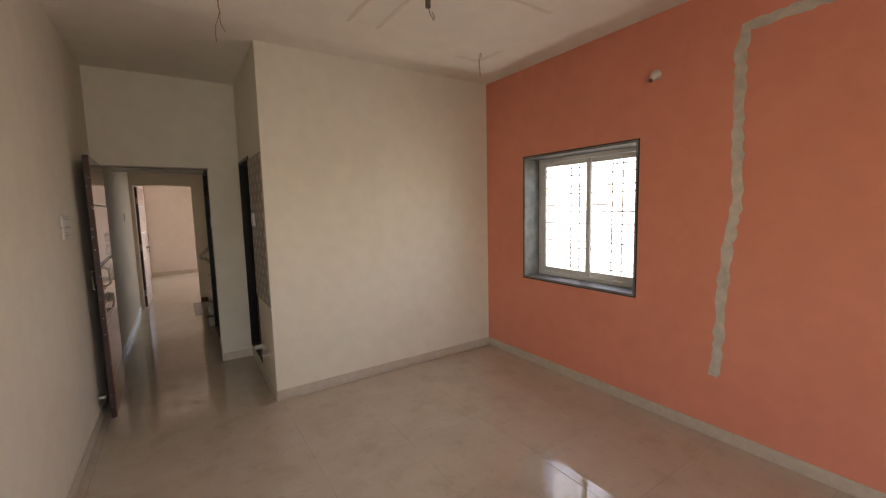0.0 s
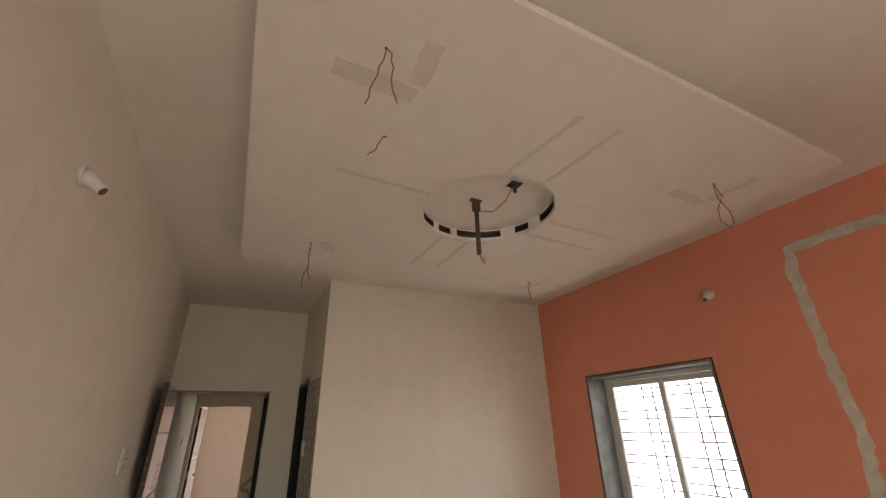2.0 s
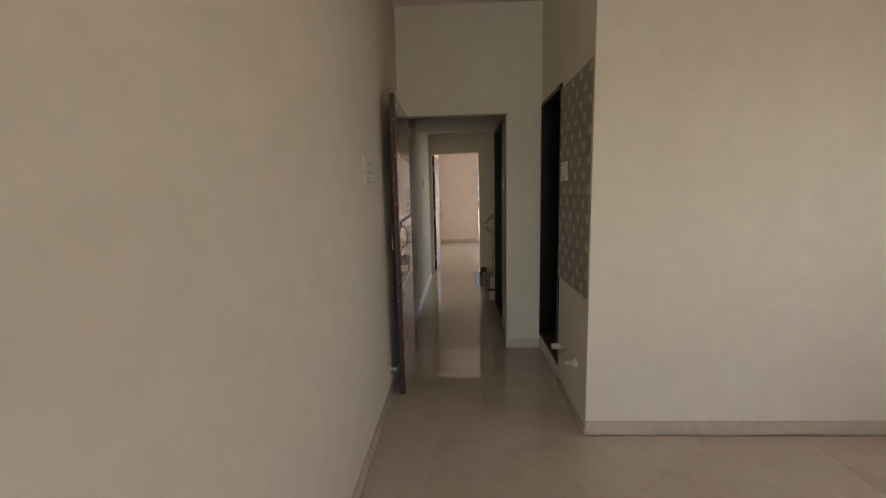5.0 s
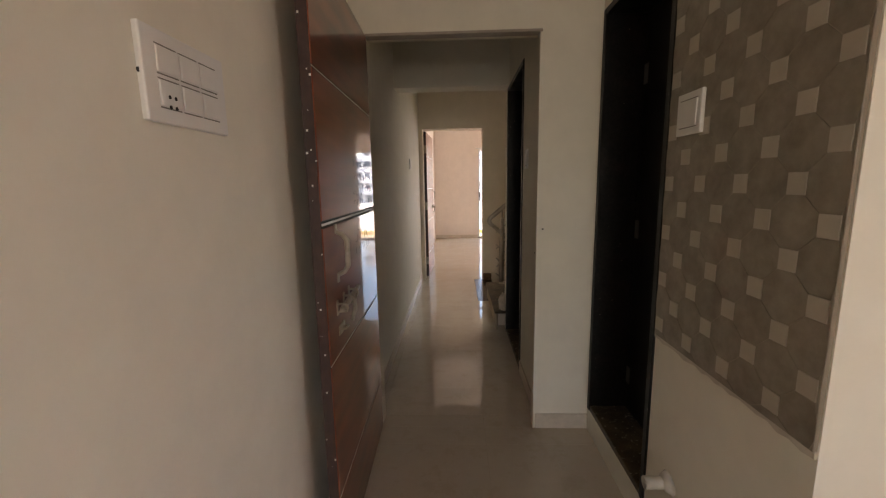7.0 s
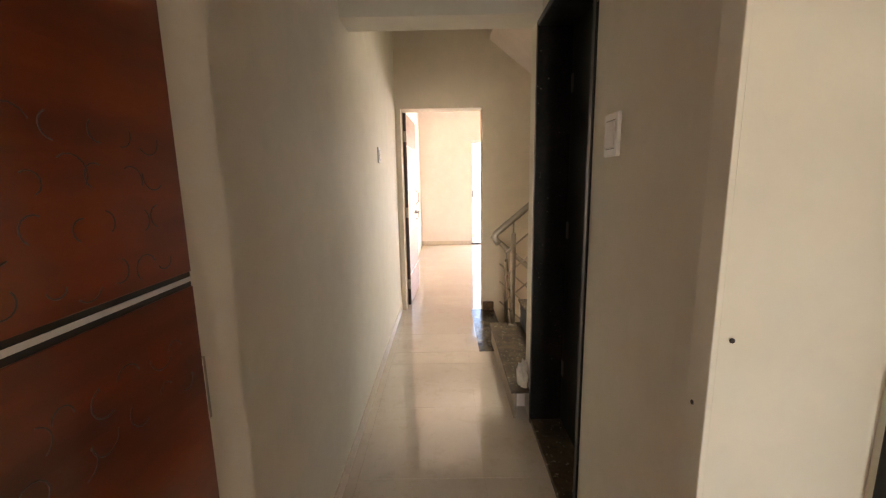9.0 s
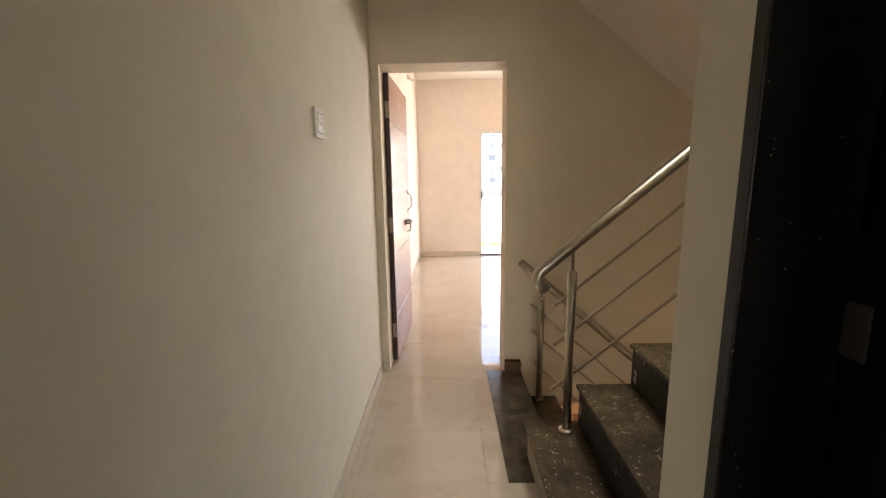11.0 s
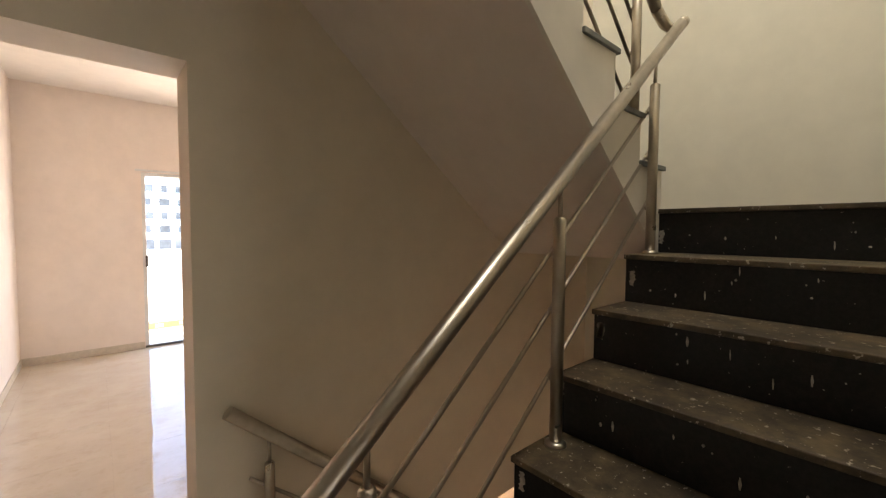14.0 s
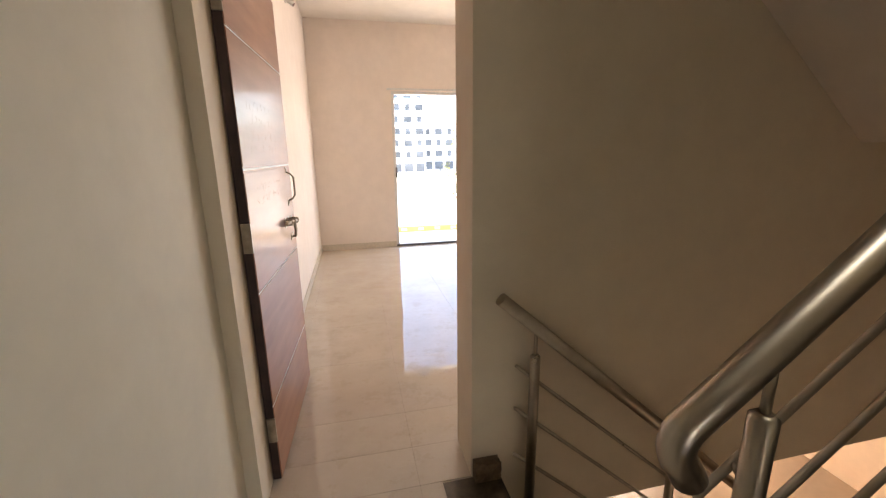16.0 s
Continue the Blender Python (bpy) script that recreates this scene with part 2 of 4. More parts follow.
def tube(bm, points, radius, sides=12, caps=True):
    """A round tube along a line of points; radius may be one number or one for each point."""
    pts = [Vector(p) for p in points]
    rad = radius if isinstance(radius, (list, tuple)) else [radius] * len(pts)
    rings, n = [], None
    for i, p in enumerate(pts):
        d = (pts[min(i + 1, len(pts) - 1)] - pts[max(i - 1, 0)]).normalized()
        if n is None:
            n = d.orthogonal().normalized()
        n = (n - d * n.dot(d)).normalized()
        b = d.cross(n)
        rings.append([bm.verts.new(p + (n * math.cos(a) + b * math.sin(a)) * rad[i]) for a in (2 * math.pi * k / sides for k in range(sides))])
    for r0, r1 in zip(rings, rings[1:]):
        for k in range(sides):
            f = bm.faces.new((r0[k], r0[(k + 1) % sides], r1[(k + 1) % sides], r1[k]))
            f.smooth = True
    if caps:
        bm.faces.new(rings[0][::-1])
        bm.faces.new(rings[-1])
    return bm


def prism(bm, outline, axis, a, b):
    """An outline in the plane across axis, drawn out from a to b."""
    def at(u, v, w):
        return {"x": (w, u, v), "y": (u, w, v), "z": (u, v, w)}[axis]
    lo = [bm.verts.new(at(u, v, a)) for u, v in outline]
    hi = [bm.verts.new(at(u, v, b)) for u, v in outline]
    n = len(outline)
    bm.faces.new(lo)
    bm.faces.new(hi[::-1])
    for i in range(n):
        bm.faces.new((lo[i], hi[i], hi[(i + 1) % n], lo[(i + 1) % n]))
    bmesh.ops.recalc_face_normals(bm, faces=bm.faces)
    return bm


def mesh_of(name, bm, material):
    me = bpy.data.meshes.new(name)
    bm.to_mesh(me)
    bm.free()
    me.materials.append(material)
    return me


def part(name, bm, material, parent=None, label=""):
    ob = new(name, mesh_of(name, bm, material))
    if parent:
        ob.parent = parent
    return tagged(ob, label)


def thing(name, label, category, group="", kind=""):
    return tagged(new(name), label, category, group, kind)


def one(name, bm, material, label, category, group="", kind=""):
    return tagged(part(name, bm, material), label, category, group, kind)


def wall(name, axis, a, b, u0, u1, z0, z1, holes, material, label):
    """A wall across axis from a to b, with rectangular holes (u0, u1, z0, z1)."""
    us = sorted({u0, u1, *(q for h in holes for q in h[:2] if u0 < q < u1)})
    zs = sorted({z0, z1, *(q for h in holes for q in h[2:] if z0 < q < z1)})
    full = {}
    for i in range(len(us) - 1):
        for j in range(len(zs) - 1):
            mu, mz = (us[i] + us[i + 1]) / 2, (zs[j] + zs[j + 1]) / 2
            full[i, j] = not any(h[0] < mu < h[1] and h[2] < mz < h[3] for h in holes)
    bm = bmesh.new()

    def at(w, u, z):
        return (w, u, z) if axis == "x" else (u, w, z)

    def quad(*c):
        bm.faces.new([bm.verts.new(q) for q in c])
    for (i, j), on in full.items():
        if not on:
            continue
        ua, ub, za, zb = us[i], us[i + 1], zs[j], zs[j + 1]
        quad(at(a, ua, za), at(a, ub, za), at(a, ub, zb), at(a, ua, zb))
        quad(at(b, ua, za), at(b, ub, za), at(b, ub, zb), at(b, ua, zb))
        for di, dj, c in ((-1, 0, (ua, za, ua, zb)), (1, 0, (ub, za, ub, zb)), (0, -1, (ua, za, ub, za)), (0, 1, (ua, zb, ub, zb))):
            if not full.get((i + di, j + dj), False):
                quad(at(a, c[0], c[1]), at(b, c[0], c[1]), at(b, c[2], c[3]), at(a, c[2], c[3]))
    bmesh.ops.remove_doubles(bm, verts=bm.verts, dist=1e-5)
    bmesh.ops.recalc_face_normals(bm, faces=bm.faces)
    return one(name, bm, material, label, "wall", kind="structure")


# ---- the structure ----
wall_left = wall("wall_left", "x", -0.15, 0.0, S0, FW, -0.1, H, [], WALL, "cream painted plaster wall with faint stains")
wall_orange = wall("wall_orange", "x", RX, RX + 0.3, S0, 0.12, -0.1, H, [(-1.772, -0.56, 0.885, 2.103)], ORANGE, "coral orange painted wall with a window opening")
wall_white = wall("wall_white", "y", 0.02, 0.14, 1.224, RX, -0.1, H, [], WALL, "cream painted wall beside the passage")
# The hole in this wall is added for the fill lamp behind it.
wall_back = wall("wall_back", "y", S0 - 0.15, S0, -0.15, RX + 0.3, -0.1, H, [(0.1, 1.6, 0.55, 2.15)], WALL, "plain cream wall with an added unseen opening for fill light")
wall_passage = wall("wall_passage", "x", 1.224, 1.36, 0.14, DW, -0.1, H, [(0.675, 1.335, 0.13, 2.15)], WALL, "cream wall of the passage with a bathroom door opening")
wall_doorway = wall("wall_doorway", "y", DW, DW + 0.12, 0.0, 1.36, -0.1, H, [(0.075, 0.935, -0.2, 2.085)], WALL, "cream wall with the first doorway")
wall_corridor = wall("wall_corridor", "x", 0.962, 1.08, DW + 0.12, 3.0, -0.1, H, [(2.035, 2.85, -0.2, 2.15)], WALL, "cream corridor wall with a second bathroom door opening")
wall_far = wall("wall_far", "y", FW, FW + 0.23, -0.25, SX + 0.15, -0.27, 5.6, [(0.052, 0.877, -0.2, 2.102)], STAIR_WALL, "cream wall with the second doorway beside the stairs")
wall_stair_side = wall("wall_stair_side", "y", 2.88, 3.0, 1.08, SX, -3.2, 5.6, [], WALL, "cream wall beside the upper stair flight")
wall_stair_end = wall("wall_stair_end", "x", SX, SX + 0.15, 2.88, FW, -3.2, 5.6, [], WALL, "pale wall at the stair landing")
wall_room_two_left = wall("wall_room_two_left", "x", -0.25, -0.035, FW + 0.23, BW, -0.1, 3.05, [], ROOM2_WALL, "pale peach wall of the far room")
wall_balcony = wall("wall_balcony", "y", BW, BW + 0.2, -0.25, 3.9, -0.1, 3.05, [(1.048, 3.60, 0.02, 2.19)], ROOM2_WALL, "pale peach wall with a balcony opening")
wall_room_two_right = wall("wall_room_two_right", "x", 3.75, 3.9, FW + 0.23, BW, -0.1, 3.05, [], ROOM2_WALL, "pale peach side wall of the far room")
beam = one("beam_corridor", box(bmesh.new(), (0.0, 2.766, 2.155), (0.962, 2.95, H)), WALL, "cream painted beam across the corridor", "beam", kind="structure")
ceil_bm = bmesh.new()
box(ceil_bm, (-0.15, S0 - 0.15, H), (RX + 0.2, 0.12, H + 0.12))
box(ceil_bm, (-0.15, 0.12, H), (1.36, 3.0, H + 0.12))
box(ceil_bm, (-0.15, 3.0, H), (0.95, FW, H + 0.12))
one("ceiling", ceil_bm, CEIL, "flat white painted ceiling", "ceiling", kind="structure")
one("ceiling_room_two", box(bmesh.new(), (-0.25, FW + 0.23, 3.05), (3.9, BW + 0.2, 3.15)), CEIL, "flat white ceiling of the far room", "ceiling", kind="structure")
# Unseen slab and walls, added to keep the sun out of the stairwell.
one("ceiling_stairwell", box(bmesh.new(), (-0.15, 2.88, 5.6), (SX + 0.15, FW + 0.23, 5.7)), CEIL, "unseen roof slab closing the stairwell", "ceiling", kind="structure")
one("wall_upper_side", box(bmesh.new(), (-0.15, 2.88, H + 0.12), (1.08, 3.0, 5.6)), WALL, "unseen plain wall closing the upper landing", "wall", kind="structure")
one("wall_upper_landing", box(bmesh.new(), (-0.15, 3.0, H + 0.12), (0.0, FW, 5.6)), WALL, "unseen plain wall closing the upper landing", "wall", kind="structure")

# ceiling panel hung below the first ceiling, with a round recess for the fan
PX0, PX1, PY0, PY1, PZ = 0.487, 3.03, -2.975, -0.655, 2.80
RCX, RCY, RR, RZ = 1.722, -1.89, 0.373, 2.875


def ceiling_panel():
    bm = bmesh.new()
    N = 48
    ring = [(RCX + RR * math.cos(2 * math.pi * i / N), RCY + RR * math.sin(2 * math.pi * i / N)) for i in range(N)]
    outer = [bm.verts.new((x, y, PZ)) for x, y in ((PX0, PY0), (PX1, PY0), (PX1, PY1), (PX0, PY1))]
    inner = [bm.verts.new((x, y, PZ)) for x, y in ring]
    edges = [bm.edges.new((c[i], c[(i + 1) % len(c)])) for c in (outer, inner) for i in range(len(c))]
    bmesh.ops.triangle_fill(bm, use_beauty=True, use_dissolve=False, edges=edges)
    rims = [outer]
    for inset, z in ((0.0, PZ + 0.035), (0.14, PZ + 0.036), (0.14, H - 0.002)):
        rims.append([bm.verts.new((x, y, z)) for x, y in ((PX0 + inset, PY0 + inset), (PX1 - inset, PY0 + inset), (PX1 - inset, PY1 - inset), (PX0 + inset, PY1 - inset))])
    for lo, hi in zip(rims, rims[1:]):
        for i in range(4):
            bm.faces.new((lo[i], lo[(i + 1) % 4], hi[(i + 1) % 4], hi[i]))
    lid = [bm.verts.new((x, y, RZ)) for x, y in ring]
    bm.faces.new(lid)
    gaps = ((120, 143), (98, 112), (48, 90), (18, 33), (-30, 2))
    for i in range(N):
        j = (i + 1) % N
        ang = (i + 0.5) * 360 / N
        cut = any(a <= q <= b for a, b in gaps for q in (ang, ang - 360))
        if cut:
            za, zb = PZ + 0.022, RZ - 0.008
            for z0, z1 in ((PZ, za), (zb, RZ)):
                bm.faces.new([bm.verts.new((*ring[k], z)) for k, z in ((i, z0), (j, z0), (j, z1), (i, z1))])
        else:
            bm.faces.new([bm.verts.new((*ring[k], z)) for k, z in ((i, PZ), (j, PZ), (j, RZ), (i, RZ))])
    bmesh.ops.remove_doubles(bm, verts=bm.verts, dist=1e-5)
    return bm


panel = one("ceiling_panel", ceiling_panel(), CEIL, "dropped white gypsum ceiling panel with a round fan recess", "ceiling panel", kind="structure")

# ---- the stairs ----
RISE, RUN, X1, Z1 = 0.2025, 0.243, 0.87, 0.178
STEP_X = (0.87, 1.11, 1.353, 1.597, 1.838, 2.076, 2.335, 2.64)      # noses of the upward flight
STEP_Z = (0.178, 0.388, 0.594, 0.80, 1.008, 1.205, 1.408, 1.612)
UY0, UY1 = 3.0, 3.985      # upward flight
DY0, DY1 = 4.0, FW         # downward flight
AY0 = 3.967                # inner side of the flight above it


def nose(k):
    return STEP_X[k - 1], STEP_Z[k - 1]


def add_step(parent, x, z, y0, y1, rise, way=1, run=RUN):
    """A granite tread and the riser below its nose; way: 1 climbs to the right."""
    t = bmesh.new()
    xa, xb = (x - 0.015, x + run + 0.005) if way > 0 else (x - run - 0.005, x + 0.015)
    box(t, (xa, y0, z - 0.02), (xb, y1, z), 0.003)
    part("tread", t, TREAD, parent, "dusty dark granite tread with paint specks")
    r = bmesh.new()
    xr = (x, x + 0.018) if way > 0 else (x - 0.018, x)
    box(r, (xr[0], y0 + 0.004, z - rise), (xr[1], y1 - 0.004, z - 0.0205), 0.002)
    part("riser", r, GRANITE if x > 0.9 else DUSTY, parent, "black granite riser with white paint splashes" if x > 0.9 else "dusty beige-brown stone riser")


stairs_up = thing("staircase", "black granite stairs climbing to a landing, splashed with paint", "stairs", kind="structure")
for k in range(1, 9):
    x, z = nose(k)
    if k < 8:
        add_step(stairs_up, x, z, UY0 if k > 1 else 2.87, UY1 if k > 1 else 4.0, z - nose(k - 1)[1] if k > 1 else Z1, 1, nose(k + 1)[0] - x)
    else:
        r = bmesh.new()
        box(r, (x, UY0, nose(7)[1]), (x + 0.018, UY1, z - 0.0205), 0.002)
        part("riser", r, GRANITE, stairs_up, "black granite riser with white paint splashes")
        t = bmesh.new()
        box(t, (x - 0.015, UY0, z - 0.02), (SX, FW, z), 0.003)
        part("landing_slab", t, TREAD, stairs_up, "dark granite landing")
outline = [(X1 + 0.02, -0.1), (X1 + 0.02, Z1 - 0.021)]
for k in range(2, 9):
    x, z = nose(k)
    outline += [(x + 0.0185, nose(k - 1)[1] - 0.021), (x + 0.0185, z - 0.021)]
outline += [(SX, nose(8)[1] - 0.021), (SX, nose(8)[1] - 0.248), (nose(8)[0], nose(8)[1] - 0.248), (X1 + 0.3, -0.1)]
# Peach tint on this plaster carries warm bounce light.
part("flight_body", prism(bmesh.new(), outline, "y", UY0 + 0.002, UY1 - 0.012), ROOM2_WALL, stairs_up, "cream plastered side of the flight")
part("landing_body", box(bmesh.new(), (nose(8)[0] + 0.02, UY1 - 0.012, nose(8)[1] - 0.248), (SX, FW, nose(8)[1] - 0.021)), WALL, stairs_up, "plastered landing slab")

# flight above, climbing back over the downward flight
stairs_above = thing("staircase", "upper stair flight with white plastered side and soffit", "stairs", kind="structure")
LZ = nose(8)[1]
prof = [(2.66, LZ - 0.248), (2.66, LZ)]
for k in range(1, 8):
    x, z = 2.65 - RUN * (k - 1), LZ + RISE * k
    add_step(stairs_above, x, z, AY0 + 0.016, DY1, RISE, -1)
    part("tread_end", box(bmesh.new(), (x - RUN - 0.005, AY0 - 0.012, z - 0.022), (x + 0.022, AY0 + 0.0155, z), 0.003), GREYSTONE, stairs_above, "grey stone tread end")
    prof += [(x, z - RISE if k > 1 else LZ), (x, z - 0.022)]
xe, ze = 2.65 - RUN * 7, LZ + RISE * 7
zs = LZ - 0.248 + 0.80 * (2.66 - xe)
prof += [(xe, ze - 0.022), (xe, zs)]
part("stringer", prism(bmesh.new(), prof, "y", AY0, AY0 + 0.0155), CEIL, stairs_above, "white plastered stair side")
under = [(2.66, LZ - 0.248), (2.66, LZ - 0.20), (xe, zs + 0.03), (xe, zs)]
# Peach in the colour stands for warm light bounced onto the soffit.
part("soffit", prism(bmesh.new(), under, "y", AY0 + 0.0155, DY1 - 0.002), ROOM2_WALL, stairs_above, "plastered soffit of the flight, tinted peach for warm bounce light")

# flight going down
stairs_down = thing("staircase", "dark granite stairs going down beside the wall", "stairs", kind="structure")
for k in range(1, 9):
    x, z = 1.0 + RUN * (k - 1), -RISE * k
    t = bmesh.new()
    box(t, (x - 0.005, DY0, z - 0.02), (x + RUN + 0.015, DY1, z), 0.003)
    part("tread", t, TREAD, stairs_down, "dusty dark granite tread with paint specks")
    r = bmesh.new()
    box(r, (x - 0.018, DY0 + 0.004, z), (x, DY1, z + RISE - 0.0205), 0.002)
    part("riser", r, GRANITE, stairs_down, "black granite riser")
low = [(0.98, -0.1)]
for k in range(1, 9):
    x, z = 1.0 + RUN * (k - 1), -RISE * k
    low += [(x - 0.019, z - 0.021), (x + RUN - 0.019, z - 0.021)]
low += [(2.93, -1.86), (0.98, -0.4)]
part("flight_body", prism(bmesh.new(), low, "y", DY0 + 0.004, DY1 - 0.10), WALL, stairs_down, "cream plastered side of the lower flight")
one("lower_landing", box(bmesh.new(), (2.94, 3.0, -1.80), (SX, FW, -1.645)), TREAD, "dark granite lower landing", "landing", kind="structure")

# hall below, seen past the lower flight
HZ = -3.2
# Floor darkened and walls tinted tan to set the light coming up.
one("floor_below", box(bmesh.new(), (-0.2, 2.9, HZ - 0.1), (6.9, 9.4, HZ)), HALL_FLOOR, "floor of the hall below, darkened to hold back its brightness", "floor", kind="structure")
wall("wall_hall_far", "y", 9.4, 9.6, -0.2, 6.9, HZ, -0.12, [(4.9, 5.9, -2.3, -1.15)], HALL_WALL, "wall of the hall below, tinted tan, with an added window")
wall("wall_hall_left", "x", -0.35, -0.2, 2.9, 9.6, HZ, -0.12, [], HALL_WALL, "wall of the hall below, tinted tan to warm the bounce light")
wall("wall_hall_right", "x", 6.9, 7.05, 2.9, 9.6, HZ, -0.12, [], HALL_WALL, "wall of the hall below, tinted tan to warm the bounce light")
wall("wall_hall_near", "y", 2.75, 2.9, -0.35, 7.05, HZ, -0.12, [], HALL_WALL, "wall of the hall below, tinted tan to warm the bounce light")
one("ceiling_hall", box(bmesh.new(), (3.9, 2.75, -0.12), (7.05, 9.6, 0.0)), CEIL, "ceiling slab of the hall below", "ceiling", kind="structure")
# Unseen window, added only as the mouth of the hall fill lamp.
hallwin = thing("added_hall_window", "unseen grille window added for the lamp of the hall below", "window", kind="structure")
for i in range(6):
    x = 5.0 + 0.16 * i
    part("grille_bar", tube(bmesh.new(), [(x, 9.5, -2.3), (x, 9.5, -1.15)], 0.008, 6), IRON, hallwin)
for i in range(7):
    z = -2.2 + 0.16 * i
    part("grille_bar", tube(bmesh.new(), [(4.9, 9.52, z), (5.9, 9.52, z)], 0.008, 6), IRON, hallwin)

# ---- stair rails ----
SL = 0.836


def railing(name, x_posts, z_foot, y, slope, z_hand, x_from, x_to, bend, label):
    rail = thing(name, label, "stair railing")
    hand = bmesh.new()

    def hz(x):
        return z_hand + slope * (x - x_posts[0])
    pts = [(x_to, y, hz(x_to)), (x_from + 0.05, y, hz(x_from + 0.05))]
    if bend:
        r = 0.045
        cx, cz = x_from + 0.04, hz(x_from + 0.04) - r - 0.012
        for i in range(1, 9):
            a = radians(115 + i * 14)
            pts.append((cx + r * math.cos(a), y, cz + r * math.sin(a)))
        pts.append((cx - r * 0.55 + 0.01, y, cz - r - 0.015))
    else:
        pts[-1] = (x_from, y, hz(x_from))
    tube(hand, pts, 0.026, 16)
    part("handrail", hand, STEEL, rail, "round stained stainless steel handrail")
    for xp, zf in zip(x_posts, z_foot):
        post = bmesh.new()
        top = hz(xp) - 0.115
        tube(post, [(xp, y, zf), (xp, y, top - 0.008), (xp, y, top)], [0.0205, 0.0205, 0.012], 14)
        post = part("post", post, STEEL, rail)
        stem = bmesh.new()
        tube(stem, [(xp, y, top - 0.002), (xp, y, hz(xp) - 0.02)], 0.0075, 10)
        part("stem", stem, STEEL, post)
        foot = bmesh.new()
        tube(foot, [(xp, y, zf), (xp, y, zf + 0.008), (xp, y, zf + 0.016)], [0.036, 0.036, 0.022], 16)
        part("foot_ring", foot, STEEL, post)
        for off in (0.118, 0.312, 0.532):
            c = bmesh.new()
            tube(c, [(xp, y + 0.018, top - off), (xp, y + 0.030, top - off)], [0.012, 0.008], 8)
            part("bar_clamp", c, STEEL, post)
    for off in (0.118, 0.312, 0.532):
        b = bmesh.new()
        xa, xb = x_posts[0] - (0.065 if x_posts[-1] > x_posts[0] else -0.065), x_posts[-1] + 0.08
        tube(b, [(xa, y + 0.034, hz(xa) - 0.115 - off), (xb, y + 0.034, hz(xb) - 0.115 - off)], 0.0077, 10)
        part("bar", b, STEEL, rail)
    return rail


XP = [1.038, 1.746, 2.452]
railing("stair_railing", XP, [nose(1)[1], nose(4)[1], nose(7)[1]], 3.93, SL, 1.075, 0.893, 2.72, True, "stainless steel stair railing with three thin bars, stained with paint")
railing("stair_railing", [1.125, 1.125 + 3 * RUN, 1.125 + 6 * RUN], [-RISE, -RISE * 4, -RISE * 7], 4.855, -0.875, 0.677, 0.975, 2.85, False, "stainless steel railing along the flight going down")
upper = railing("stair_railing", [2.46, 2.46 - 3 * RUN, 2.46 - 6 * RUN], [LZ + RISE, LZ + RISE * 4, LZ + RISE * 7], 4.02, -SL, LZ + RISE + 0.92, 2.66, 0.9, False, "stainless steel railing of the upper flight")
zr = LZ + RISE + 0.92 - SL * 0.20
zm = 1.075 + SL * (2.72 - XP[0])
elbow = bmesh.new()
tube(elbow, [(2.72, 3.93, zm), (2.77, 3.935, zm + 0.03), (2.795, 3.955, zm + 0.03), (2.795, 3.99, zm + 0.02), (2.76, 4.015, (zm + zr) / 2), (2.66, 4.02, zr)], 0.026, 16)
part("elbow", elbow, STEEL, upper, "bent steel rail joint")

